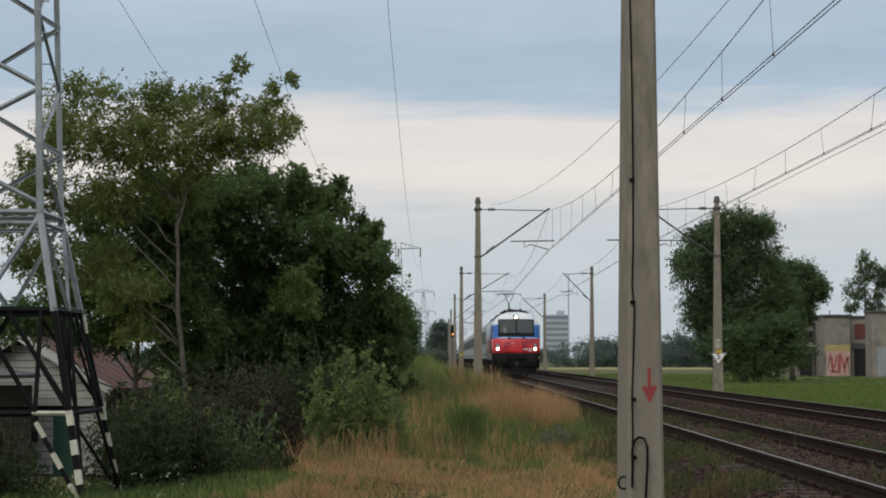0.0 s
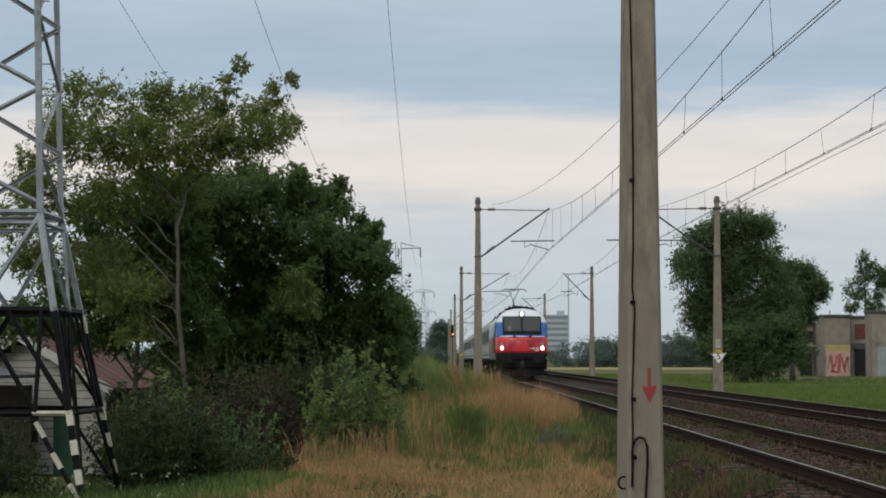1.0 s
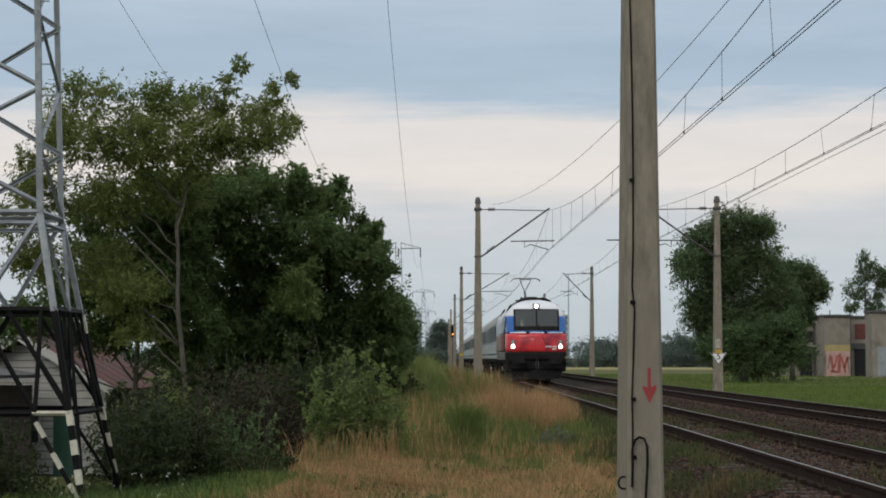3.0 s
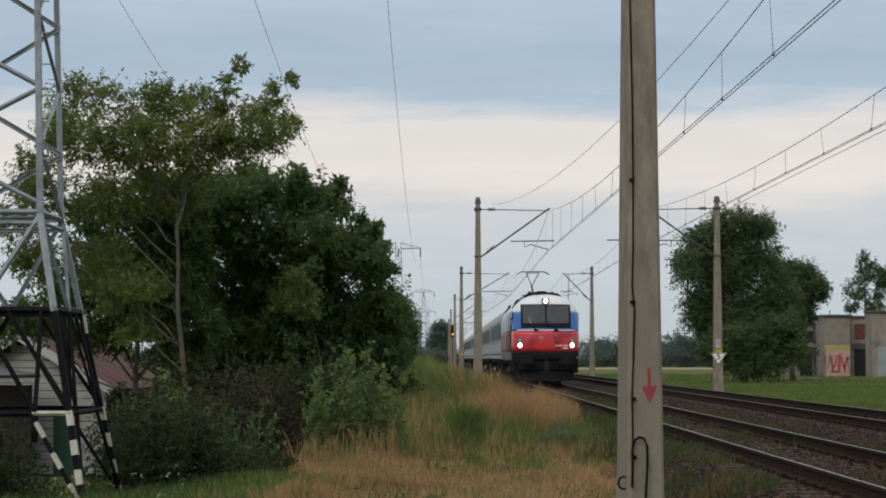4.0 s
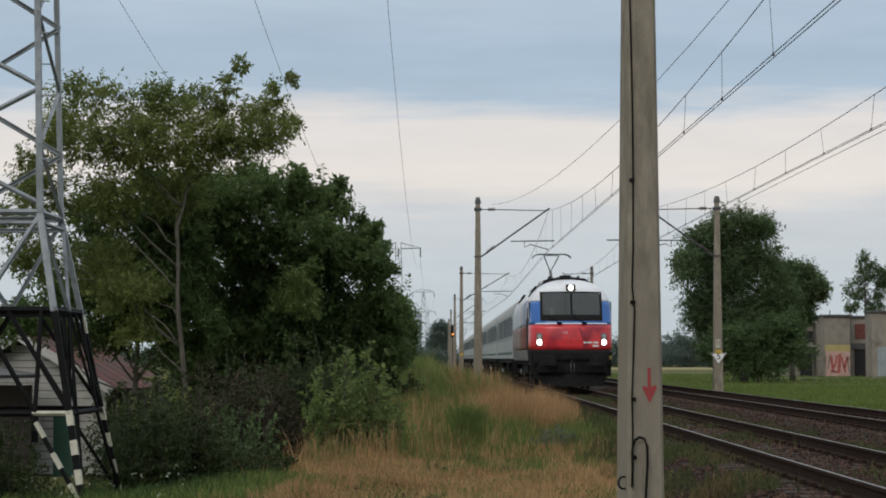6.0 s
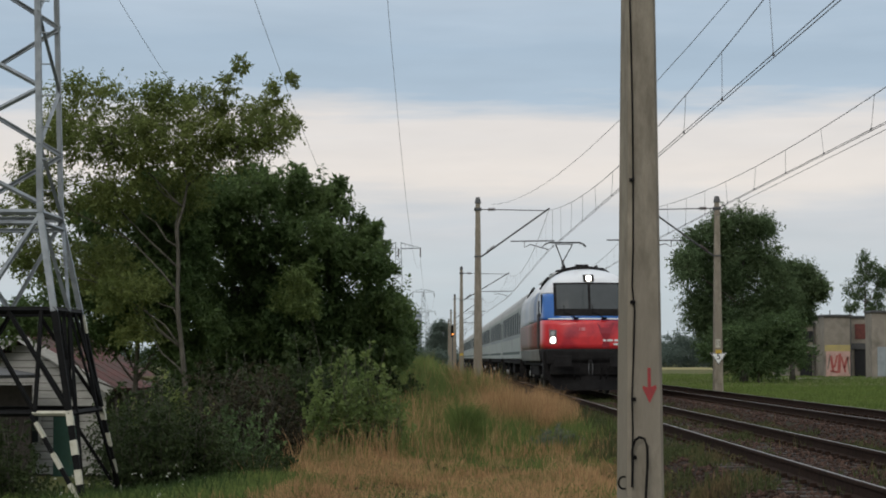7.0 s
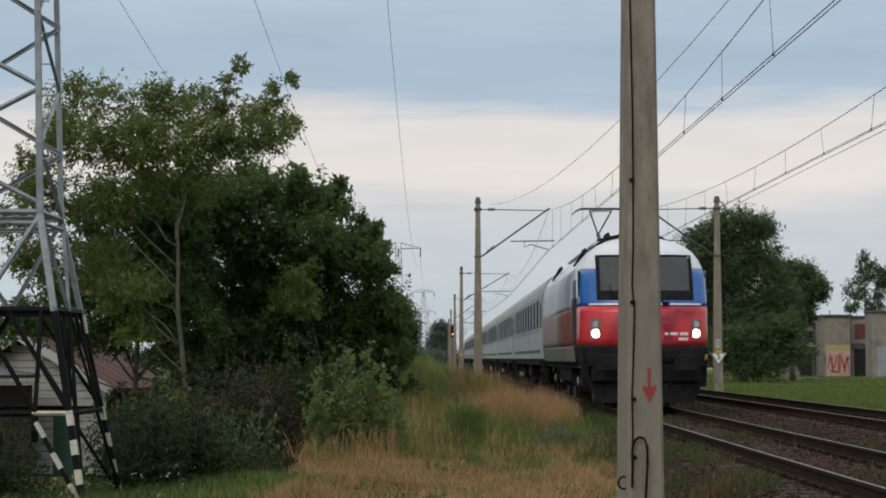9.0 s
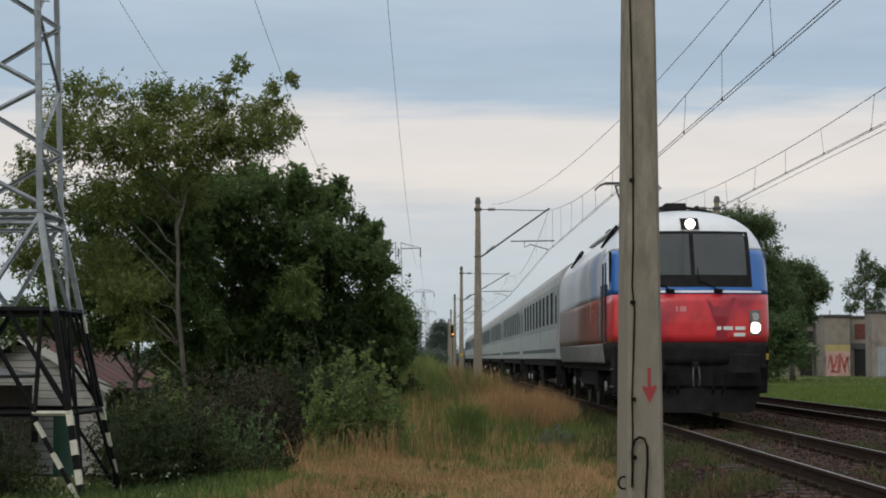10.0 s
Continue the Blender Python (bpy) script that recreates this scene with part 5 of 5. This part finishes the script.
    h = part("headlight", b, M["loco_dark"], t, "square upper lamp housing")
    b = Build()
    b.disc((0.0, nose(0, 3.66) - 0.05, 3.705), 0.095, 0.06, "y", 18)
    part("lamp", b, M["lamp"], h, "glowing white upper lamp")
    for x0, x1, z in ((0.42, 0.5, 1.72), (0.54, 0.72, 1.72), (0.77, 0.96, 1.72), (0.74, 0.96, 1.6)):
        b = Build()
        skin_patch(b, x0, x1, z - 0.033, z + 0.033, 0.016, 3, 1)
        part("number_bar", b, M["sign_white"], t, "white number reduced to a bar")
    b = Build()
    for x0, w in ((-0.34, 0.035), (-0.27, 0.12)):
        skin_patch(b, x0, x0 + w, 2.03, 2.13, 0.006, 2, 2)
    part("emblem", b, M["emblem"], t, "faded pale red emblem strokes")
    # sprayed darker figure on the red front
    ol = [(0.22, 2.3), (0.30, 2.08), (0.42, 2.14), (0.55, 2.1), (0.72, 2.3), (0.8, 2.28), (0.63, 1.92), (0.58, 1.72), (0.62, 1.5), (0.36, 1.5), (0.43, 1.75), (0.33, 1.95)]
    b = Build()
    n = len(ol)
    c = (0.5, nose(0.5, 1.95) - 0.012, 1.95)
    b.add([(x, nose(x, z) - 0.006, z) for x, z in ol] + [(x, nose(x, z) + 0.01, z) for x, z in ol] + [c],
          [(k, (k + 1) % n, 2 * n) for k in range(n)] + [(k, n + k, n + (k + 1) % n, (k + 1) % n) for k in range(n)])
    part("mural", b, M["mural"], t, "dark red sprayed figure")
    for s in (-1, 1):
        b = Build()
        b.frustum(s * 1.36, 0.95, 0.5, 1.4, 0.16, 0.7, 0.2, 0.95)
        st = part("corner_step", b, M["loco_dark"], t, "black corner step box", bevel=0.02)
        for z in (0.62, 0.95):
            b = Build()
            b.box((s * 1.45, 0.95, z), (0.08, 0.5, 0.03))
            part("tread", b, M["steel"], st)
    # buffer beam, plough, coupling
    b = Build()
    b.box((0, 0.45, 1.2), (2.7, 0.7, 0.5)).box((0, 0.35, 0.82), (2.5, 0.5, 0.4))
    part("buffer_beam", b, M["loco_dark"], t, bevel=0.05)
    b = Build()
    b.add([(-1.12, 0.35, 0.15), (0, 0.0, 0.15), (1.12, 0.35, 0.15), (-1.4, 0.45, 0.75), (0, 0.15, 0.75), (1.4, 0.45, 0.75),
           (-1.12, 0.40, 0.15), (0, 0.05, 0.15), (1.12, 0.40, 0.15), (-1.4, 0.5, 0.75), (0, 0.2, 0.75), (1.4, 0.5, 0.75)],
          [(0, 1, 4, 3), (1, 2, 5, 4), (7, 6, 9, 10), (8, 7, 10, 11), (0, 3, 9, 6), (2, 8, 11, 5), (3, 4, 10, 9), (4, 5, 11, 10), (1, 0, 6, 7), (2, 1, 7, 8)])
    part("snow_plough", b, M["loco_dark"], t, "dark rail guard plough")
    b = Build()
    b.box((0, -0.02, 1.02), (0.12, 0.34, 0.16))
    hook = part("coupling_hook", b, M["loco_dark"], t, "black draw hook", bevel=0.03)
    for x in (-0.05, 0.05):
        b = Build()
        b.tube([(x, -0.16, 1.0), (x * 1.3, -0.24, 0.8), (x, -0.2, 0.64)], 0.018, 6)
        part("link", b, M["steel"], hook, "worn grey coupling link")
    for x in (-0.55, -0.35, 0.35, 0.55):
        b = Build()
        b.tube([(x, 0.1, 0.95), (x, -0.1, 0.85), (x * 0.95, -0.12, 0.6), (x * 0.9, 0.0, 0.5)], 0.022, 6)
        part("brake_hose", b, M["rubber"], t, "black air hose")
    b = Build()
    b.box((1.41, 0.46, 1.19), (0.07, 0.05, 0.12))
    part("reflector", b, M["yellow"], t, "small yellow plate")
    # underframe and running gear
    b = Build()
    b.box((0, 9.3, 0.85), (2.6, 5.0, 0.6)).box((0, 9.3, 1.0), (2.7, 17.2, 0.2))
    part("underframe", b, M["loco_dark"], t, bevel=0.03)
    bogie(t, 4.2, 0.57, ROLLING)
    bogie(t, 14.4, 0.57, ROLLING)
    # roof gear
    b = Build()
    b.box((-0.1, 2.35, 4.14), (0.42, 0.5, 0.15))
    part("horn_unit", b, M["loco_dark"], t, "black roof cooler", bevel=0.03)
    for x0, x1 in ((-0.95, -0.3), (0.1, 0.62)):
        b = Build()
        b.tube([(x0, 2.4, 4.0 if x0 < 0 else 4.15), (x1, 2.4, 4.15 if x0 < 0 else 4.06)], 0.03, 6)
        part("roof_pipe", b, M["loco_dark"], t, "black roof pipe")
    b = Build()
    b.frustum(0, 3.6, 3.98, 4.15, 1.75, 1.6, 1.35, 1.1)
    part("roof_housing", b, M["loco_dark"], t, "dark low roof equipment housing", bevel=0.03)
    for x in (-0.62, 0.45):
        b = Build()
        b.tube([(x, 2.9, 4.08), (x, 3.1, 4.2), (x, 4.2, 4.2)], 0.04, 8)
        part("roof_pipe", b, M["loco_dark"], t, "black roof pipe")
    b = Build()
    b.frustum(0, 9.3, 3.98, 4.16, 1.9, 10.4, 1.5, 9.4)
    part("roof_hood", b, M["coach_roof"], t, "light grey roof hood", bevel=0.04)
    for k in range(4):
        b = Build()
        b.box((0.25 * (-1) ** k, 6.2 + 1.4 * k, 4.2), (0.5, 0.6, 0.14))
        part("roof_box", b, M["loco_dark"], t, "dark roof equipment box", bevel=0.02)
    b = Build()
    for x in (-0.5, 0.5):
        for y in (12.6, 13.6):
            b.disc((x, y, 4.18), 0.07, 0.16, "z", 10)
    b.box((0, 13.1, 4.3), (1.1, 1.2, 0.1)).box((0, 12.7, 4.42), (0.3, 0.4, 0.18))
    p = part("pantograph", b, M["steel"], t, "raised pantograph")
    b = Build()
    b.tube([(0, 12.6, 4.33), (0, 14.4, 4.85)], 0.06, 8).tube([(0, 14.4, 4.85), (-0.32, 13.4, 5.5)], 0.025, 6).tube([(0, 14.4, 4.85), (0.32, 13.4, 5.5)], 0.025, 6).tube([(-0.32, 13.4, 5.5), (0.32, 13.4, 5.5)], 0.02, 6)
    part("arm", b, M["steel"], p)
    b = Build()
    for y in (13.2, 13.6):
        b.tube([(-0.82, y, 5.4), (-0.74, y, 5.49), (-0.58, y, 5.56), (0.58, y, 5.56), (0.74, y, 5.49), (0.82, y, 5.4)], 0.022, 6)
    b.tube([(-0.5, 13.2, 5.54), (-0.5, 13.6, 5.54)], 0.015, 5).tube([(0.5, 13.2, 5.54), (0.5, 13.6, 5.54)], 0.015, 5)
    part("collector_head", b, M["steel"], p, "collector bow with horns")
    return t


def coach_shell(z0, z1, w0, L):
    b = Build()
    b.add([(x, y, z) for y in (0.35, L - 0.35) for x, z in ((-w0, z0), (w0, z0), (w0, z1), (-w0, z1))],
          [(0, 1, 2, 3), (7, 6, 5, 4), (0, 4, 5, 1), (1, 5, 6, 2), (2, 6, 7, 3), (3, 7, 4, 0)])
    return b


def build_coach(L=26.4):
    t = thing("passenger_coach", pose(4.75, 147, 0), "grey passenger coach with a dark window band and grey roof", "railway coach", "coaches of the train")
    part("lower_side", coach_shell(1.12, 2.02, 1.41, L), M["coach_grey"], t, "light grey lower side", bevel=0.03)
    part("window_band", coach_shell(2.022, 3.1, 1.405, L), M["coach_blue"], t, "dark blue-grey window band", bevel=0.004)
    part("upper_side", coach_shell(3.102, 3.25, 1.405, L), M["coach_grey"], t, "light grey cornice", bevel=0.004)
    prof = [(-1.40, 3.252)] + [(-1.40 * math.cos(math.pi * k / 16), 3.252 + 0.80 * math.sin(math.pi * k / 16) ** 0.8) for k in range(1, 16)] + [(1.40, 3.252)]
    b = Build()
    b.prism(prof, 0.3, L - 0.3, 1)
    part("roof", b, M["coach_roof"], t, "weathered grey arched roof")
    for s in (-1, 1):
        b = Build()
        b.box((s * 1.41, L / 2, 1.38), (0.012, L - 3.0, 0.12))
        part("stripe", b, M["coach_stripe"], t, "thin dark grey-green stripe")
        for k in range(9):
            b = Build()
            y = 2.6 + (L - 5.2) * (k + 0.5) / 9
            b.box((s * 1.402, y, 2.64), (0.02, 1.0, 0.92))
            part("window", b, M["coach_glass"], t, "dark coach window", bevel=0.002)
        for y in (1.1, L - 1.1):
            b = Build()
            b.box((s * 1.412, y, 2.15), (0.02, 0.75, 1.95))
            d = part("door", b, M["coach_grey"], t, "grey entrance door", bevel=0.008)
            b = Build()
            b.box((s * 1.428, y, 2.55), (0.015, 0.4, 0.8))
            part("door_window", b, M["coach_glass"], d, bevel=0.006)
            b = Build()
            b.box((s * 1.3, y, 0.75), (0.25, 0.7, 0.04)).box((s * 1.3, y, 0.45), (0.25, 0.7, 0.04)).box((s * 1.3, y - 0.36, 0.75), (0.22, 0.03, 0.7)).box((s * 1.3, y + 0.36, 0.75), (0.22, 0.03, 0.7))
            part("step", b, M["loco_dark"], t)
    for y in (0.12, L - 0.12):
        b = Build()
        b.box((0, y, 2.25), (1.3, 0.46, 2.2))
        part("gangway", b, M["rubber"], t, "black rubber gangway", bevel=0.05)
        for s in (-1, 1):
            b = Build()
            e = 1 if y > 1 else -1
            b.tube([(s * 0.875, y - e * 0.2, 1.05), (s * 0.875, y + e * 0.06, 1.05)], 0.11, 10)
            part("buffer", b, M["loco_dark"], t)
    b = Build()
    b.box((0, L / 2, 1.02), (2.7, L - 1.0, 0.2)).box((0.6, L / 2 - 1, 0.75), (1.2, 3.0, 0.45)).box((-0.6, L / 2 + 1, 0.72), (1.2, 2.4, 0.5))
    part("underframe", b, M["loco_dark"], t, bevel=0.02)
    rolling = []
    bogie(t, 3.7, 0.46, rolling, 2.5)
    bogie(t, L - 3.7, 0.46, rolling, 2.5)
    return t


LOCO = build_loco()
GAP = LOCO_LEN + 0.75
COACHES = [build_coach()]
for k in range(1, 8):
    COACHES.append(copy_thing(COACHES[0], pose(4.75, 127.4 + GAP + 26.6 * k, 0)))
# ---- cottage by the pylon ----
def build_cottage():
    t = thing("cottage", pose(-12.05, 60, -2.4, 0, 0, -15), "small white boarded cottage with a faded red roof", "house")
    L, w, eave, apex = 4.0, 2.8, 2.7, 4.2
    b = Build()
    b.add([(-w + 0.3, 0.15, -0.2), (w - 0.3, 0.15, -0.2), (w - 0.3, 0.15, eave - 0.05), (0, 0.15, apex - 0.25), (-w + 0.3, 0.15, eave - 0.05),
           (-w + 0.3, L, -0.2), (w - 0.3, L, -0.2), (w - 0.3, L, eave - 0.05), (0, L, apex - 0.25), (-w + 0.3, L, eave - 0.05)],
          [(0, 1, 2, 3, 4), (9, 8, 7, 6, 5), (0, 5, 6, 1), (1, 6, 7, 2), (2, 7, 8, 3), (3, 8, 9, 4), (4, 9, 5, 0)])
    wall = part("wall", b, M["dark_wood"], t, "dark timber wall behind the boards")
    z, k = 0.2, 0
    while z < apex - 0.4:
        half = (w - 0.28) if z < eave else (w - 0.28) * (apex - 0.2 - z) / (apex - eave)
        if half > 0.15:
            b = Build()
            b.box((0, 0.125 - 0.01 * (k % 2), z + 0.11), (2 * half, 0.03, 0.2))
            part("board", b, M["board"], wall)
        z += 0.22
        k += 1
    for s in (-1, 1):
        b = Build()
        sl = math.hypot(w, apex - eave)
        a = math.atan2(apex - eave, w)
        m = Matrix.Rotation(s * a, 3, "Y")
        b.box((s * w / 2, L / 2 - 0.1, (apex + eave) / 2 + 0.03), (sl + 0.3, L + 0.7, 0.08), m)
        roof = part("roof", b, M["roof_red"], t, "faded red metal roof slope", bevel=0.01)
        for j in range(6):
            b = Build()
            b.box((s * w / 2, 0.05 + 0.6 * j, (apex + eave) / 2 + 0.075), (sl + 0.3, 0.03, 0.02), m)
            part("roof_rib", b, M["roof_red"], roof)
        b = Build()
        b.box((s * w / 2, -0.48, (apex + eave) / 2 + 0.0), (sl + 0.34, 0.05, 0.24), m)
        part("bargeboard", b, M["board"], t, "pale grey bargeboard")
    b = Build()
    b.box((1.3, 0.06, 0.95), (0.8, 0.06, 1.9))
    part("door", b, M["green_paint"], t, "dark green boarded door", bevel=0.01)
    b = Build()
    b.box((0.1, 0.06, 1.5), (0.8, 0.06, 0.9))
    win = part("window", b, M["board"], t, "small window with pale frame", bevel=0.01)
    b = Build()
    b.box((0.1, 0.02, 1.5), (0.66, 0.03, 0.76))
    part("pane", b, M["glass"], win)
    # porch in front
    p = thing("porch", pose(-13.3, 56.5, -2.4, 0, 0, -14), "low porch with a flat dark grey roof", "porch")
    b = Build()
    b.box((0, 1.2, 3.28), (2.9, 2.6, 0.1), Matrix.Rotation(radians(9), 3, "Y"))
    part("roof", b, M["steel"], p, "dark grey felt roof", bevel=0.01)
    for x in (-1.2, 1.2):
        b = Build()
        b.box((x, 0.1, 1.38), (0.1, 0.1, 3.0))
        part("post", b, M["dark_wood"], p, bevel=0.008)
    b = Build()
    b.box((0, 2.2, 1.35), (2.6, 0.08, 2.9))
    part("back_wall", b, M["dark_wood"], p)
    # lean-to with a mossy roof beyond the bushes
    s = thing("shed", pose(-7.65, 58, -2.3, 0, 0, -12), "low dark shed with a mossy sloping roof", "shed")
    b = Build()
    b.box((0, 1.2, 1.3), (1.3, 2.2, 2.7))
    part("wall", b, M["dark_wood"], s, bevel=0.01)
    b = Build()
    b.box((0, 1.2, 2.75), (1.6, 2.7, 0.08), Matrix.Rotation(radians(12), 3, "Y"))
    part("roof", b, M["moss"], s, "mossy brown roof", bevel=0.01)


# ---- derelict garages across the line ----
def build_garages():
    def unit(name, x0, x1, y, top, label, deep=8.0):
        g = thing(name, pose((x0 + x1) / 2, y, -0.4), label, "garage", "row of garages")
        w, h = x1 - x0, top + 0.4
        b = Build()
        b.box((0, deep / 2, h / 2), (w, deep, h))
        part("wall", b, M["plaster"], g, "dirty peeling plaster wall", bevel=0.02)
        b = Build()
        b.box((0, deep / 2 - 0.05, h + 0.08), (w + 0.2, deep + 0.3, 0.16))
        part("roof", b, M["steel"], g, "dark flat roof edge", bevel=0.02)
        return g, w, h

    def panel(g, name, x, z, w, h, mat, label="", d=0.05):
        b = Build()
        b.box((x, -d / 2, z), (w, d, h))
        return part(name, b, M[mat], g, label, bevel=0.008)

    g, w, h = unit("garage", 28.4, 30.55, 168, 3.9, "weathered garage with a dark panel for the shaded open doorway and upper window")
    panel(g, "doorway", 0.35, 1.0, 1.0, 2.0, "void", "dark panel for the shaded open doorway")
    panel(g, "window", 0.55, 3.3, 0.8, 0.9, "void", "dark panel for the shaded empty window")
    panel(g, "ledge", 0, 2.55, w + 0.1, 0.16, "board", "pale concrete ledge", 0.25)
    panel(g, "window", -0.45, 3.3, 0.7, 0.9, "void", "dark panel for the shaded empty window")
    panel(g, "downpipe", w / 2 - 0.1, h / 2, 0.08, h - 0.2, "steel", "dark downpipe", 0.1)
    g, w, h = unit("garage", 30.6, 32.75, 164, 4.45, "pale garage with a painted pink and red door")
    panel(g, "band", 0, 2.35, w - 0.02, 0.5, "yellow_wall", "faded yellow wall band")
    d = panel(g, "garage_door", 0.0, 1.05, 1.9, 2.1, "graffiti", "pink door sprayed with red and grey shapes", 0.08)
    for x, z, ww, hh, a in ((-0.75, 1.25, 0.12, 1.2, 10), (-0.5, 1.1, 0.2, 1.3, -8), (-0.2, 1.3, 0.14, 1.0, 14), (0.08, 1.15, 0.24, 1.5, 4), (0.4, 1.05, 0.14, 1.3, -14), (0.6, 1.2, 0.2, 0.9, 20), (0.8, 1.0, 0.12, 1.4, -6), (-0.35, 0.5, 0.6, 0.14, 12)):
        b = Build()
        b.box((x, -0.09, z), (ww, 0.02, hh), Matrix.Rotation(radians(a), 3, "Y"))
        part("sprayed_shape", b, M["spray"] if ww > 0.13 else M["plaster"], d, "sprayed abstract shape")
    panel(g, "downpipe", w / 2 - 0.06, h / 2, 0.08, h - 0.2, "steel", "dark downpipe", 0.1)
    g, w, h = unit("garage", 32.8, 34.55, 166, 4.4, "garage with a dark doorway below a rust-red window panel")
    panel(g, "doorway", 0.25, 1.15, 1.1, 2.2, "void", "dark panel for the shaded open doorway")
    panel(g, "window_panel", 0.3, 3.7, 1.1, 1.2, "rust", "rust-red window panel")
    panel(g, "ledge", 0, 2.5, w, 0.5, "steel", "dark concrete ledge", 0.15)
    g, w, h = unit("garage", 32.7, 37.6, 156, 4.6, "large pale concrete garage block with stained walls", 2.4)
    panel(g, "wall_patch", -1.2, 1.3, 1.7, 2.2, "coach_blue", "grey painted wall patch")
    for x in (30.9, 31.6, 32.2, 33.2):
        p = thing("roof_pipe", pose(x, 167, 4.1), "thin dark pipe standing on the garage roof", "pipe", "pipes on the garages")
        b = Build()
        b.tube([(0, 0, -0.2), (0.02, 0, 0.75 + 0.2 * math.sin(x * 5))], 0.04, 6)
        part("pipe", b, M["steel"], p)


# ---- distance: woods, buildings, signal ----
def woods(name, x0, x1, y, top, n, leaf, label, lump=6.0):
    """A belt of trees with an uneven top, haze mixed into the leaf colour."""
    cs = []
    x = x0
    while x < x1:
        r = rng.uniform(0.5, 1.0) * lump
        hgt = top * rng.uniform(0.6, 1.0)
        cs.append((x, y + rng.uniform(-10, 10), hgt * 0.5 - 0.6, r, r, hgt * 0.55))
        x += r * 0.8
    _, pts, _o = crown_points(cs, n, 40, max(0.9, leaf * 2.2))
    pts = pts[pts[:, 2] > -0.8]
    tagged(leaf_cloud(name, pts, leaf, M["leaf_haze"]), label, "woods", kind="stuff")


def build_far():
    woods("far_woods", -260, -9.5, 430, 5.2, 1900, 0.6, "distant belt of green trees on the horizon, haze in their colour", 7)
    woods("far_woods", 22, 60, 330, 6.2, 1100, 0.36, "distant green trees beyond the far track, haze in their colour", 5)
    woods("far_woods", 40, 300, 480, 7.5, 1900, 0.6, "distant belt of green trees on the horizon, haze in their colour", 8)
    woods("far_woods", -14, 34, 640, 5.5, 700, 0.5, "distant belt of green trees on the horizon, haze in their colour", 5)
    woods("trackside_bushes", -6, 0.6, 330, 3.6, 300, 0.35, "bushes far down beside the line, haze in their colour", 3)
    tree("round_tree", pose(0.2, 400, -0.6), "far round dark tree beside the line, haze in its leaf colour", [(0, 0, -0.3), (0, 0, 2.5), (0, 0, 5.0)],
         [(0, 0, 6.6, 2.3, 2.3, 2.6), (-0.8, 0, 4.2, 1.8, 2.0, 2.0), (1.0, 0, 3.6, 1.6, 1.6, 2.6)], 420, 50, 0.7, 0.3, M["leaf_haze"], stem=0.25)
    for x0, x1, y, top, n in ((61, 75, 1200, 27, 8), (-17.5, -10.4, 1200, 27.5, 9)):
        t = thing("apartment_building", pose((x0 + x1) / 2, y, -0.6), "far pale apartment block with dark window bands, haze in its colours", "building", "far buildings")
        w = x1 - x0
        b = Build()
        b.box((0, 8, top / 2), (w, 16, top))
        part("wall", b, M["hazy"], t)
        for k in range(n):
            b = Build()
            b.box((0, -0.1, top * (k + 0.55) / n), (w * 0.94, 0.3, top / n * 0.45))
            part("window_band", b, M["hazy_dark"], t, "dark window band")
        b = Build()
        b.box((w * 0.2, 8, top + 1.2), (w * 0.3, 6, 2.4))
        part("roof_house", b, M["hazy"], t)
    t = thing("radio_mast", pose(74.4, 1190, -0.6), "far thin pale radio mast, haze in its colour", "mast")
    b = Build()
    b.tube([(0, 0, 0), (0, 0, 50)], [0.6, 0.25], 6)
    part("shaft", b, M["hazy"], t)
    # signal and small posts by the line
    t = thing("rail_signal", pose(1.45, 228, -0.5), "rail signal post with a lit amber lamp", "signal")
    b = Build()
    b.tube([(0, 0, -0.2), (0, 0, 5.4)], 0.09, 8)
    part("post", b, M["steel"], t)
    b = Build()
    b.box((0, -0.15, 4.6), (0.4, 0.2, 1.3))
    h = part("head", b, M["black"], t, "black signal head", bevel=0.05)
    b = Build()
    b.disc((0, -0.28, 4.3), 0.09, 0.06, "y", 14)
    part("lamp", b, M["orange"], h, "glowing amber lamp")
    # dry field strip behind the far meadow
    b = Build()
    xs = [14 + 3 * k for k in range(12)]
    b.v = [(x, y, ground_z(x, y) + 0.05) for y in (255, 285, 315) for x in xs]
    b.f = [(j * 12 + i, j * 12 + i + 1, (j + 1) * 12 + i + 1, (j + 1) * 12 + i) for j in range(2) for i in range(11)]
    tagged(part("field", b, M["grain"]), "ripe yellow grain field strip", "field", kind="structure")
    b = Build()
    b.v = [(x, y, ground_z(x, y) + 0.03) for y in (148, 153) for x in (24, 30, 36, 44, 60)]
    b.f = [(i, i + 1, 6 + i, 5 + i) for i in range(4)]
    tagged(part("lane", b, M["plaster"]), "pale dusty lane before the garages", "lane", kind="structure")


build_cottage()
build_garages()
build_far()
# ---- what moves: the train rolls towards the camera at 8.9 m/s ----
SPEED = 8.9


def motions():
    for ob, back in [(LOCO, 0.0)] + [(c, GAP + 26.6 * k) for k, c in enumerate(COACHES)]:
        walk(ob, [(t, pose(4.75, 127.4 + back - SPEED * t, 0)) for t in (0, 2.5, 5, 7.5, 10)])
    sets = [(w, y, r) for w, y, r in ROLLING]
    for c in COACHES:
        sets += [(o, o.location.y, 0.46) for o in c.children if o.name.startswith("wheelset")]
    for w, y, r in sets:
        rows = []
        for k in range(126):
            t = k * 0.08
            rows.append((t, pose(0, y, r, math.degrees(SPEED * t / r))))
        walk(w, rows)


motions()
